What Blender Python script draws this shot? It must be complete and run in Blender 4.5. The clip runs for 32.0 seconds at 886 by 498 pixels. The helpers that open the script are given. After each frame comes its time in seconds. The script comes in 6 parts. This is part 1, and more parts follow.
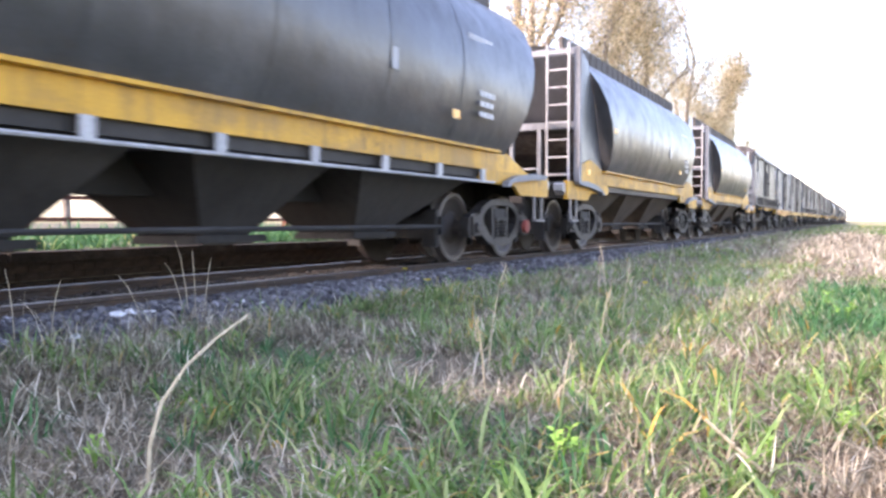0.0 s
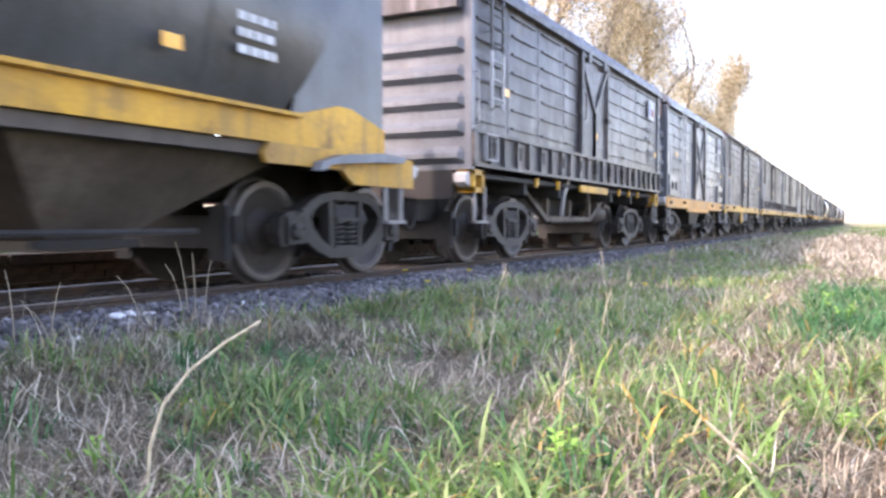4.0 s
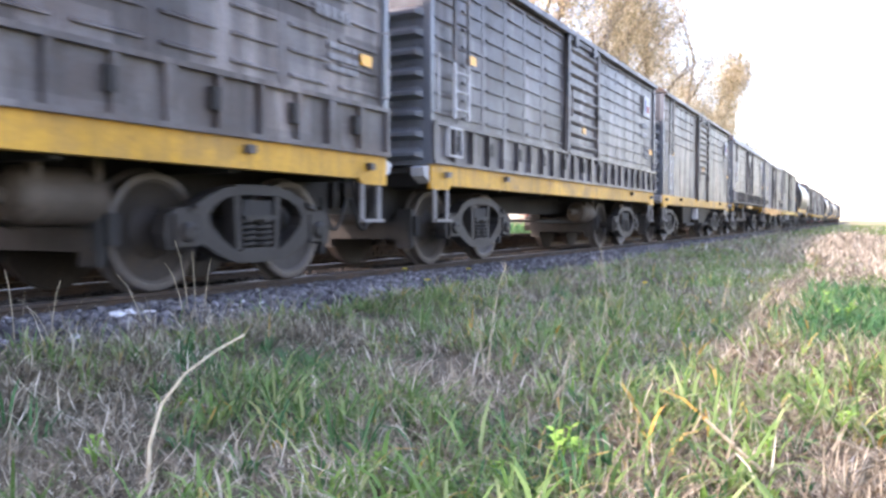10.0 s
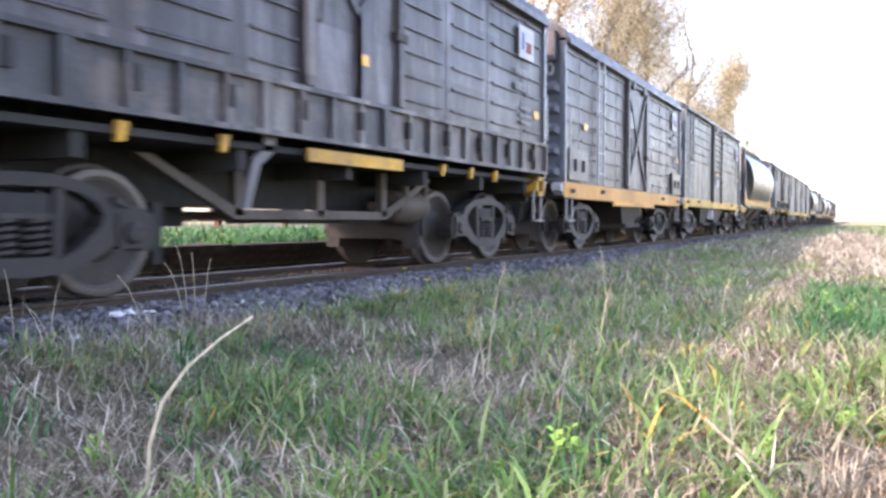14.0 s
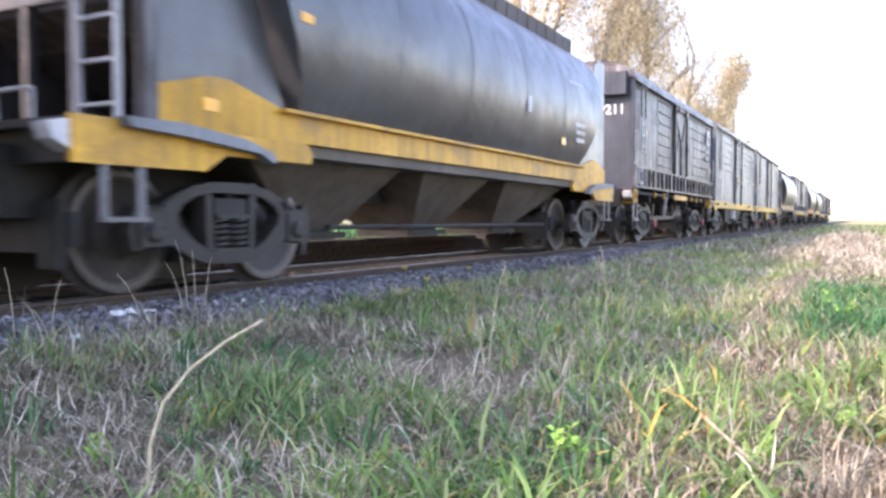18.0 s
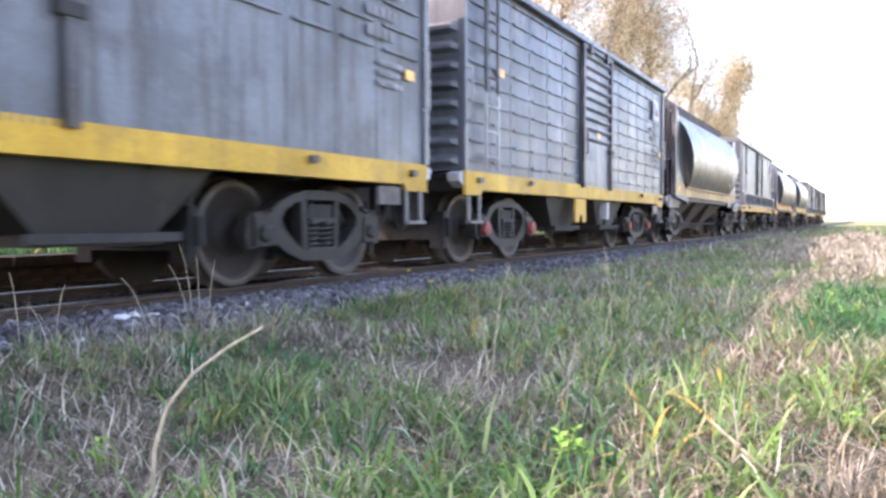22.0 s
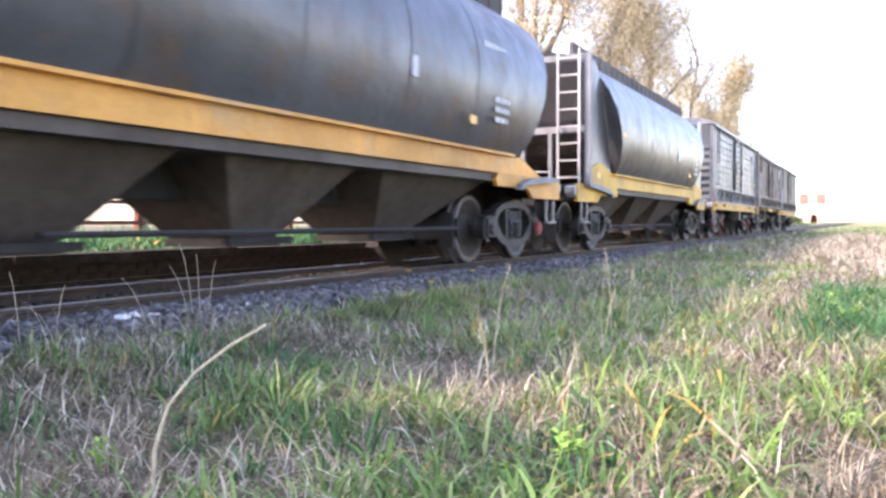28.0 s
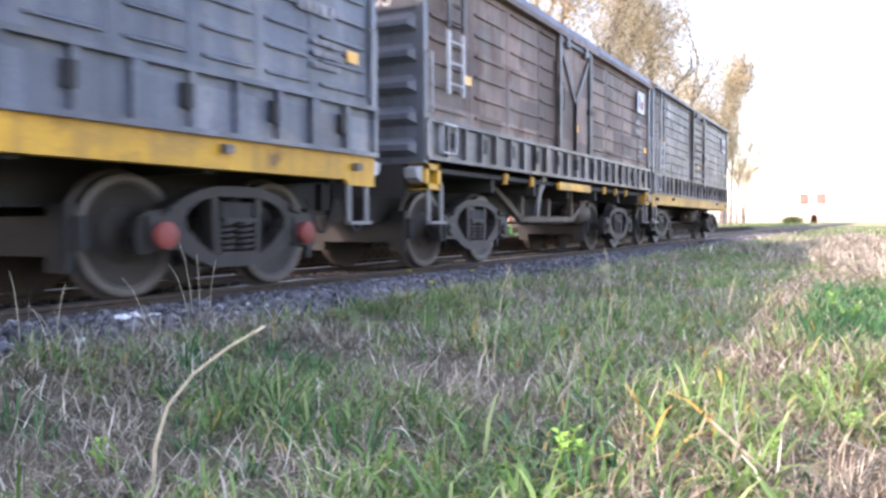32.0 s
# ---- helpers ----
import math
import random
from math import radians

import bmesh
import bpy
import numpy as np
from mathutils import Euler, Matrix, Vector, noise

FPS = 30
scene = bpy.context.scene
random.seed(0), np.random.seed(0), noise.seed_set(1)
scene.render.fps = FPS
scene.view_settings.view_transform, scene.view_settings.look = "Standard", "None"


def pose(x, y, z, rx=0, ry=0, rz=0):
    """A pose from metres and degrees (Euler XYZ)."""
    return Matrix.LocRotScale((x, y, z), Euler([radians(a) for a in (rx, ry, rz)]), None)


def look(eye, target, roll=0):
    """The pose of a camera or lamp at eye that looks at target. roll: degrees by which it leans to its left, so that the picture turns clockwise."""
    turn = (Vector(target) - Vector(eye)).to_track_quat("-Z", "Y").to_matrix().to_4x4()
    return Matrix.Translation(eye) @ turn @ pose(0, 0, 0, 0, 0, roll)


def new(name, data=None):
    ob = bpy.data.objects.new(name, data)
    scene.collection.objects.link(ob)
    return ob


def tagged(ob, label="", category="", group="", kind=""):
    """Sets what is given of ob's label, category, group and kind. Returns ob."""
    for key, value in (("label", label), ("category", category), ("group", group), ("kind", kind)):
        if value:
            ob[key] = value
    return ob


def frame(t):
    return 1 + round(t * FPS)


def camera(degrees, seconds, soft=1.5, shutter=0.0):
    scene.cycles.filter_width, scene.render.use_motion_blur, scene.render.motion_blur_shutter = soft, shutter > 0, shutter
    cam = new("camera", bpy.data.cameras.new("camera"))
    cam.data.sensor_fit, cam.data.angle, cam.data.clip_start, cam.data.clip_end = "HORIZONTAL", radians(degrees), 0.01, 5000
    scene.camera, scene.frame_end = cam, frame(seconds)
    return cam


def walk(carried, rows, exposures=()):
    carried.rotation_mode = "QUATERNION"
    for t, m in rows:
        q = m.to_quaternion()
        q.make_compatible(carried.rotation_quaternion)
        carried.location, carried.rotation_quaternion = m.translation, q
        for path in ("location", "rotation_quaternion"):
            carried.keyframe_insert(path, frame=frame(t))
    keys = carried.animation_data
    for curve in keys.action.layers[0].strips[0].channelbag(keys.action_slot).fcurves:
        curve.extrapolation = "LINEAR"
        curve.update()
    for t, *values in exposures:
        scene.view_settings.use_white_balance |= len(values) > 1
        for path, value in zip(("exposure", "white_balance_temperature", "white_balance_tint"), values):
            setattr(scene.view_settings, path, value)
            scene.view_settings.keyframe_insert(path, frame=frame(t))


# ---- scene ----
# One metre-gauge line, x along it, y across, z up; grass at z = 0 by the camera.
TRACK_Y, RAIL_Z = 5.07, 0.28
EYE = (0.0, 0.0, 0.788)
VIEW = (  # seconds, heading, tilt, roll in degrees
    (0, 27.39, -2.00, 0.01), (0.5, 27.38, -2.06, -0.01), (1, 27.38, -2.06, -0.01), (1.5, 27.38, -1.96, 0.05),
    (2, 27.38, -1.90, 0.06), (2.5, 27.39, -1.91, 0.06), (3, 27.39, -2.00, -0.00), (3.5, 27.39, -1.93, 0.02),
    (5.5, 27.40, -1.87, 0.00), (6, 27.40, -1.88, -0.02), (6.5, 27.39, -1.88, 0.01), (7, 27.39, -1.88, -0.01),
    (7.5, 27.39, -1.82, 0.00), (8, 27.39, -1.85, 0.07), (8.5, 27.38, -2.00, 0.00), (9, 27.40, -1.94, -0.03),
    (9.5, 27.38, -2.00, -0.01), (10, 27.38, -2.00, 0.00), (10.5, 27.38, -2.11, -0.01), (11, 27.38, -1.97, 0.07),
    (11.5, 27.39, -2.06, -0.00), (12, 27.39, -1.99, -0.02), (12.5, 27.40, -2.08, -0.09), (13, 27.39, -2.07, -0.03),
    (13.5, 27.39, -2.06, -0.01), (14, 27.36, -2.00, -0.01), (14.5, 27.39, -2.10, -0.05), (16.5, 27.40, -2.14, -0.09),
    (17, 27.38, -1.89, 0.02), (17.5, 27.40, -2.00, -0.02), (18, 27.39, -2.06, -0.00), (18.5, 27.39, -2.01, -0.01),
    (19, 27.45, -1.96, -0.10), (19.5, 27.45, -2.02, -0.11), (20, 27.45, -1.96, -0.11), (20.5, 27.67, -1.90, -0.28),
    (21, 27.66, -1.89, -0.25), (21.5, 27.67, -1.89, -0.27), (22, 27.64, -1.88, -0.23), (22.5, 27.62, -1.86, -0.16),
    (23, 27.66, -1.80, -0.20), (23.5, 27.64, -1.73, -0.19), (24, 27.67, -1.79, -0.20), (24.5, 27.68, -1.85, -0.18),
    (25, 27.66, -1.85, -0.20), (25.5, 27.66, -1.89, -0.24), (27.5, 27.68, -1.84, -0.23), (28, 27.66, -1.85, -0.17),
    (28.5, 27.67, -1.91, -0.19), (29, 27.67, -1.87, -0.20), (29.5, 27.68, -1.86, -0.16), (30, 27.66, -1.90, -0.17),
    (30.5, 27.68, -1.84, -0.14), (31, 27.67, -1.85, -0.19), (31.5, 27.70, -1.93, -0.19), (32, 27.68, -1.85, -0.18)
)

cam = camera(57.4, 32.0, soft=2.85, shutter=0.3)


def heading(yaw, tilt):
    a, b = radians(yaw), radians(tilt)
    return Vector((math.cos(a) * math.cos(b), math.sin(a) * math.cos(b), math.sin(b)))


walk(cam, [(t, look(EYE, Vector(EYE) + heading(a, b), r)) for t, a, b, r in VIEW], [(0, 2.65, 6900, 29), (32, 2.65, 6900, 29)])

# ---- light: a low sun behind the train, and the sky ----
SUN_TO = Vector((1.2, -1.0, -1.15)).normalized()
world = bpy.data.worlds.new("world")
scene.world = world
world.use_nodes = True
wn = world.node_tree
sky = wn.nodes.new("ShaderNodeTexSky")
sky.sky_type, sky.sun_disc = "NISHITA", False
sky.sun_elevation, sky.sun_rotation = radians(36.4), radians(-50.2)
sky.air_density, sky.dust_density, sky.ozone_density = 1.0, 1.6, 1.0
wn.links.new(sky.outputs[0], wn.nodes["Background"].inputs[0])
wn.nodes["Background"].inputs[1].default_value = 0.15
sun = new("sun", bpy.data.lights.new("sun", "SUN"))
sun.data.energy, sun.data.angle, sun.data.color = 1.4, radians(0.6), (1.0, 0.88, 0.74)
sun.matrix_world = look((0, 0, 30), Vector((0, 0, 30)) + SUN_TO)


# ---- materials ----
def node(nt, kind, **sets):
    n = nt.nodes.new(kind)
    for key, value in sets.items():
        n.inputs[key.replace("_", " ")].default_value = value
    return n


def ramp(nt, source, stops):
    n = nt.nodes.new("ShaderNodeValToRGB")
    while len(n.color_ramp.elements) < len(stops):
        n.color_ramp.elements.new(0.5)
    for e, (p, c) in zip(n.color_ramp.elements, stops):
        e.position, e.color = p, (*c, 1) if len(c) == 3 else c
    nt.links.new(source, n.inputs[0])
    return n.outputs[0]


def mix(nt, fac, a, b, how="MIX"):
    n = nt.nodes.new("ShaderNodeMix")
    n.data_type, n.blend_type = "RGBA", how
    for k, v in ((0, fac), (6, a), (7, b)):
        if isinstance(v, bpy.types.NodeSocket):
            nt.links.new(v, n.inputs[k])
        else:
            n.inputs[k].default_value = v if k == 0 else (*v, 1)
    return n.outputs[2]


def scaled(nt, sx, sy, sz):
    co = nt.nodes.new("ShaderNodeTexCoord")
    m = nt.nodes.new("ShaderNodeMapping")
    m.inputs["Scale"].default_value = (sx, sy, sz)
    nt.links.new(co.outputs["Object"], m.inputs[0])
    return m.outputs[0]


def noise_at(nt, vec, scale, detail=4.0, rough=0.55):
    n = node(nt, "ShaderNodeTexNoise", Scale=scale, Detail=detail, Roughness=rough)
    nt.links.new(vec, n.inputs["Vector"])
    return n.outputs[0]


def shader(name, rough=0.6, metal=0.0, spec=0.5):
    m = bpy.data.materials.new(name)
    m.use_nodes = True
    b = m.node_tree.nodes["Principled BSDF"]
    b.inputs["Roughness"].default_value, b.inputs["Metallic"].default_value = rough, metal
    b.inputs["Specular IOR Level"].default_value = spec
    return m, m.node_tree, b


def bump(nt, b, height, strength=0.3, distance=0.02):
    n = node(nt, "ShaderNodeBump", Strength=strength, Distance=distance)
    nt.links.new(height, n.inputs["Height"])
    nt.links.new(n.outputs[0], b.inputs["Normal"])


def painted(name, paint, dark, rust, rough=0.5, wear=0.55, streak=0.5, metal=0.0, relief=0.15, patch=None, patch_at=0.55, dust=None, panels=0.0):
    """Weathered paint on steel: broad fading, stains, streaks that run down, rust spots."""
    m, nt, b = shader(name, rough, metal, 0.28 if rough > 0.3 else 0.5)
    info = nt.nodes.new("ShaderNodeObjectInfo")
    co = nt.nodes.new("ShaderNodeTexCoord")
    shift = nt.nodes.new("ShaderNodeVectorMath")
    shift.operation = "MULTIPLY_ADD"
    nt.links.new(info.outputs["Random"], shift.inputs[0])
    shift.inputs[1].default_value = (37, 11, 5)
    nt.links.new(co.outputs["Object"], shift.inputs[2])

    def at(sx, sy, sz, scale, detail, r):
        mp = nt.nodes.new("ShaderNodeMapping")
        mp.inputs["Scale"].default_value = (sx, sy, sz)
        nt.links.new(shift.outputs[0], mp.inputs[0])
        return noise_at(nt, mp.outputs[0], scale, detail, r)

    broad = at(0.8, 0.8, 0.8, 1.1, 5, 0.55)
    stain = at(0.9, 1, 1.2, 1.5, 7, 0.68)
    runs = at(7, 7, 0.45, 1.4, 6, 0.65)
    grain = at(1, 1, 1, 38, 3, 0.55)
    spots = at(1, 1, 0.7, 3.4, 8, 0.7)
    base = mix(nt, ramp(nt, broad, [(0.30, (0, 0, 0)), (0.72, (1, 1, 1))]), [c * 0.72 for c in paint], [c * 1.35 + 0.012 for c in paint])
    if patch:
        base = mix(nt, ramp(nt, stain, [(patch_at - 0.05, (0, 0, 0)), (patch_at + 0.07, (0.8,) * 3)]), base, patch)
    if dust:
        drift = at(2.2, 2.2, 0.35, 1.3, 7, 0.7)
        base = mix(nt, ramp(nt, drift, [(0.50, (0, 0, 0)), (0.66, (0.85,) * 3)]), base, dust)
    base = mix(nt, ramp(nt, runs, [(0.46, (0, 0, 0)), (0.72, (streak,) * 3)]), base, dark)
    if panels:
        cell = nt.nodes.new("ShaderNodeVectorMath")
        cell.operation = "SNAP"
        nt.links.new(shift.outputs[0], cell.inputs[0])
        cell.inputs[1].default_value = (0.62, 4.0, 0.36)
        tone = nt.nodes.new("ShaderNodeTexWhiteNoise")
        nt.links.new(cell.outputs[0], tone.inputs[0])
        base = mix(nt, panels, base, ramp(nt, tone.outputs[0], [(0, (0.45, 0.42, 0.42)), (0.6, (1, 1, 1)), (1, (1.6, 1.56, 1.55))]), "MULTIPLY")
    base = mix(nt, ramp(nt, spots, [(wear, (0, 0, 0)), (wear + 0.11, (0.85,) * 3)]), base, rust)
    nt.links.new(mix(nt, 0.16, base, ramp(nt, grain, [(0.3, (0.1, 0.1, 0.1)), (0.7, (0.9, 0.9, 0.9))]), "OVERLAY"), b.inputs["Base Color"])
    nt.links.new(ramp(nt, spots, [(0.42, (rough,) * 3), (0.8, (rough * 0.4 + 0.42,) * 3)]), b.inputs["Roughness"])
    dents = node(nt, "ShaderNodeBump", Strength=0.30, Distance=0.10)
    nt.links.new(broad, dents.inputs["Height"])
    fine = node(nt, "ShaderNodeBump", Strength=relief, Distance=0.01)
    nt.links.new(spots, fine.inputs["Height"])
    nt.links.new(dents.outputs[0], fine.inputs["Normal"])
    nt.links.new(fine.outputs[0], b.inputs["Normal"])
    return m


BROWN = (0.055, 0.040, 0.031)
GREY = painted("grey_wagon_paint", (0.068, 0.066, 0.074), (0.022, 0.020, 0.020), (0.11, 0.085, 0.068), 0.36, 0.58, 0.8, patch=(0.040, 0.034, 0.033), patch_at=0.52, dust=(0.18, 0.172, 0.178), panels=0.55)
OLIVE_GREY = painted("olive_grey_wagon_paint", (0.062, 0.067, 0.066), (0.026, 0.025, 0.023), (0.12, 0.095, 0.072), 0.38, 0.60, 0.75, patch=(0.044, 0.042, 0.038), patch_at=0.55, dust=(0.15, 0.150, 0.145), panels=0.4)
ENDS = painted("matte_dark_end_paint", (0.040, 0.048, 0.060), (0.024, 0.026, 0.029), (0.05, 0.046, 0.042), 0.85, 0.64, 0.45)
FRAME = painted("worn_blue_grey_frame_paint", (0.155, 0.168, 0.185), (0.07, 0.07, 0.07), (0.14, 0.10, 0.07), 0.5, 0.60, 0.5)
PLATE = painted("blue_grey_panel_paint", (0.050, 0.060, 0.074), (0.022, 0.023, 0.026), (0.06, 0.05, 0.042), 0.7, 0.62, 0.5)
# End paint lightened in colour for the sunlight on the wagon ends.
GLEAM = painted("shiny_sun_lightened_end_paint", (0.092, 0.106, 0.124), (0.055, 0.056, 0.060), (0.13, 0.11, 0.09), 0.30, 0.62, 0.6)
STREAKED = painted("brown_streaked_blue_paint", (0.135, 0.150, 0.165), (0.045, 0.034, 0.029), (0.13, 0.105, 0.088), 0.36, 0.60, 0.95, patch=(0.098, 0.104, 0.112), patch_at=0.55)
WORN = painted("weathered_grey_paint", (0.096, 0.090, 0.091), (0.036, 0.033, 0.031), (0.075, 0.058, 0.048), 0.45, 0.57, 0.6, patch=(0.075, 0.058, 0.051), patch_at=0.49, dust=(0.23, 0.210, 0.203), panels=0.8)
GRIMY = painted("grimy_grey_paint", (0.064, 0.064, 0.065), (0.028, 0.024, 0.021), (0.08, 0.058, 0.044), 0.38, 0.60, 0.85, patch=(0.085, 0.062, 0.050), patch_at=0.52, dust=(0.25, 0.195, 0.155), panels=0.4)
DARK = painted("dark_wagon_paint", (0.036, 0.038, 0.042), (0.020, 0.020, 0.020), (0.09, 0.068, 0.05), 0.42, 0.62, patch=(0.10, 0.082, 0.072), patch_at=0.53, dust=(0.20, 0.185, 0.175), panels=0.6)
BLUE = painted("blue_grey_wagon_paint", (0.082, 0.097, 0.124), (0.034, 0.035, 0.040), (0.17, 0.14, 0.11), 0.33, 0.62, 0.45, patch=(0.175, 0.160, 0.145), patch_at=0.585, dust=(0.17, 0.178, 0.195), panels=0.5)
FADED = painted("streaked_blue_paint", (0.080, 0.088, 0.100), (0.17, 0.175, 0.18), (0.09, 0.08, 0.07), 0.35, 0.64, 0.5)
RUSTY = painted("rusty_wagon_paint", (0.150, 0.104, 0.084), (0.070, 0.045, 0.036), (0.105, 0.050, 0.033), 0.6, 0.54, 0.6, patch=(0.14, 0.135, 0.13), patch_at=0.58, dust=(0.20, 0.175, 0.16), panels=0.9)
TANK = painted("hopper_tank_paint", (0.050, 0.053, 0.058), (0.026, 0.025, 0.024), (0.10, 0.068, 0.042), 0.29, 0.66, 0.35, 0.0, 0.03, patch=(0.045, 0.040, 0.035), patch_at=0.62)
BLOTCHED = painted("rust_blotched_tank_paint", (0.056, 0.062, 0.072), (0.030, 0.028, 0.027), (0.10, 0.060, 0.040), 0.29, 0.60, 0.4, 0.0, 0.05, patch=(0.085, 0.055, 0.042), patch_at=0.56)
YELLOW = painted("yellow_sill_paint", (0.52, 0.275, 0.022), (0.20, 0.12, 0.04), (0.11, 0.06, 0.035), 0.5, 0.585, 0.7, patch=(0.34, 0.19, 0.045), patch_at=0.55)
STALE = painted("stale_yellow_paint", (0.46, 0.305, 0.12), (0.17, 0.125, 0.085), (0.16, 0.10, 0.06), 0.55, 0.58, 0.7, patch=(0.36, 0.25, 0.12), patch_at=0.54)
LEMON = painted("lemon_sill_paint", (0.54, 0.315, 0.028), (0.25, 0.15, 0.035), (0.16, 0.09, 0.04), 0.5, 0.64, 0.4, patch=(0.36, 0.22, 0.05), patch_at=0.56)
ORANGE = painted("orange_sill_paint", (0.58, 0.28, 0.06), (0.3, 0.15, 0.05), (0.2, 0.1, 0.05), 0.55, 0.64, 0.35, patch=(0.50, 0.30, 0.13), patch_at=0.58)
BOGIE = painted("grimy_cast_steel", (0.019, 0.0165, 0.015), (0.008, 0.007, 0.006), (0.038, 0.028, 0.021), 0.55, 0.58, 0.5)
WHEEL = painted("worn_wheel_tyre_steel", (0.092, 0.080, 0.072), (0.055, 0.047, 0.041), (0.085, 0.065, 0.052), 0.45, 0.60, 0.2, 0.3)
WEB = painted("oily_wheel_web", (0.036, 0.029, 0.024), (0.024, 0.020, 0.017), (0.06, 0.045, 0.034), 0.6, 0.56, 0.3)
STEP = painted("bare_step_steel", (0.15, 0.148, 0.15), (0.06, 0.058, 0.058), (0.09, 0.06, 0.045), 0.45, 0.60, 0.4)
CHUTE = painted("dusty_chute_steel", (0.080, 0.064, 0.050), (0.026, 0.021, 0.016), (0.07, 0.045, 0.03), 0.6, 0.58, 0.5, patch=BROWN, patch_at=0.56)
DULL = painted("dull_brown_chute_steel", (0.025, 0.0225, 0.018), (0.013, 0.011, 0.009), (0.040, 0.030, 0.021), 0.6, 0.62, 0.5, patch=(0.042, 0.035, 0.027), patch_at=0.57)
SOOTY = painted("sooty_chute_steel", (0.030, 0.027, 0.024), (0.015, 0.014, 0.013), (0.055, 0.035, 0.025), 0.65, 0.60)
COAMING = painted("dusty_brown_roof_steel", (0.075, 0.066, 0.060), (0.030, 0.027, 0.025), (0.12, 0.08, 0.055), 0.7, 0.56)
UNDER = painted("black_underframe", (0.022, 0.021, 0.020), (0.012, 0.012, 0.012), (0.04, 0.03, 0.02), 0.75, 0.6)
PALE = painted("pale_ladder_paint", (0.38, 0.385, 0.39), (0.12, 0.12, 0.12), (0.16, 0.09, 0.05), 0.5, 0.60)
PAPER = painted("white_paper", (0.62, 0.63, 0.66), (0.45, 0.45, 0.47), (0.4, 0.38, 0.36), 0.8, 0.70, 0.3)
WHITE = painted("white_marking_paint", (0.46, 0.47, 0.48), (0.28, 0.28, 0.28), (0.2, 0.18, 0.16), 0.5, 0.62, 0.4)
FAINT = painted("faint_marking_paint", (0.20, 0.20, 0.21), (0.10, 0.10, 0.10), (0.1, 0.09, 0.08), 0.5, 0.56, 0.6)
AMBER = painted("amber_reflector", (0.80, 0.38, 0.02), (0.5, 0.25, 0.03), (0.3, 0.2, 0.05), 0.3, 0.72, 0.2)
REDCAP = painted("faded_red_cap", (0.24, 0.05, 0.04), (0.14, 0.04, 0.03), (0.1, 0.06, 0.04), 0.55, 0.6)
BLOCK = painted("blue_emblem_paint", (0.04, 0.10, 0.35), (0.03, 0.06, 0.2), (0.2, 0.2, 0.2), 0.5, 0.66)


# ---- mesh tools ----
def box(bm, x0, x1, y0, y1, z0, z1):
    v = [bm.verts.new((x, y, z)) for x in (x0, x1) for y in (y0, y1) for z in (z0, z1)]
    for f in ((0, 1, 3, 2), (4, 6, 7, 5), (0, 4, 5, 1), (2, 3, 7, 6), (0, 2, 6, 4), (1, 5, 7, 3)):
        bm.faces.new([v[i] for i in f])


def slab(bm, pts, y0, y1):
    """A plate: an outline in x and z, from y0 to y1."""
    a = [bm.verts.new((x, y0, z)) for x, z in pts]
    b = [bm.verts.new((x, y1, z)) for x, z in pts]
    bm.faces.new(a)
    bm.faces.new(b[::-1])
    for i in range(len(pts)):
        j = (i + 1) % len(pts)
        bm.faces.new((a[j], a[i], b[i], b[j]))


def section(bm, pts, x0, x1, caps=True):
    """A length with one outline in y and z, from x0 to x1."""
    a = [bm.verts.new((x0, y, z)) for y, z in pts]
    b = [bm.verts.new((x1, y, z)) for y, z in pts]
    if caps:
        bm.faces.new(a[::-1])
        bm.faces.new(b)
    for i in range(len(pts) if caps else len(pts) - 1):
        j = (i + 1) % len(pts)
        bm.faces.new((a[i], a[j], b[j], b[i]))


def rod(bm, p, q, r0, r1=None, n=8):
    p, q = Vector(p), Vector(q)
    r1 = r0 if r1 is None else r1
    turn = (q - p).to_track_quat("Z", "Y").to_matrix()
    rings = []
    for c, r in ((p, r0), (q, r1)):
        rings.append([bm.verts.new(c + turn @ Vector((r * math.cos(k * math.tau / n), r * math.sin(k * math.tau / n), 0))) for k in range(n)])
    for k in range(n):
        j = (k + 1) % n
        bm.faces.new((rings[0][k], rings[0][j], rings[1][j], rings[1][k]))
    bm.faces.new(rings[0][::-1])
    bm.faces.new(rings[1])


def lathe(bm, profile, n=28):
    """Turned round the y axis: pairs of radius and y."""
    rings = [[bm.verts.new((r * math.cos(k * math.tau / n), y, r * math.sin(k * math.tau / n))) for k in range(n)] for r, y in profile]
    for a, b in zip(rings, rings[1:]):
        for k in range(n):
            j = (k + 1) % n
            bm.faces.new((a[k], a[j], b[j], b[k]))
    bm.faces.new(rings[0])
    bm.faces.new(rings[-1][::-1])


def lathe_x(bm, x, y, z, profile, n=18):
    """Turned round a line along x: pairs of radius and distance from x."""
    rings = [[bm.verts.new((x + d, y + r * math.cos(k * math.tau / n), z + r * math.sin(k * math.tau / n))) for k in range(n)] for r, d in profile]
    for a, b in zip(rings, rings[1:]):
        for k in range(n):
            j = (k + 1) % n
            bm.faces.new((a[k], a[j], b[j], b[k]))
    bm.faces.new(rings[0])
    bm.faces.new(rings[-1][::-1])


def finish(name, bm, material, bevel=0.0, smooth=False):
    if bevel:
        bmesh.ops.bevel(bm, geom=[e for e in bm.edges if len(e.link_faces) == 2 and e.calc_face_angle(0) > 0.5], offset=bevel, segments=1, affect="EDGES", clamp_overlap=True)
    bmesh.ops.recalc_face_normals(bm, faces=bm.faces)
    me = bpy.data.meshes.new(name)
    bm.to_mesh(me)
    bm.free()
    me.materials.append(material)
    if smooth:
        me.polygons.foreach_set("use_smooth", [True] * len(me.polygons))
        me.set_sharp_from_angle(angle=radians(40))
    return me


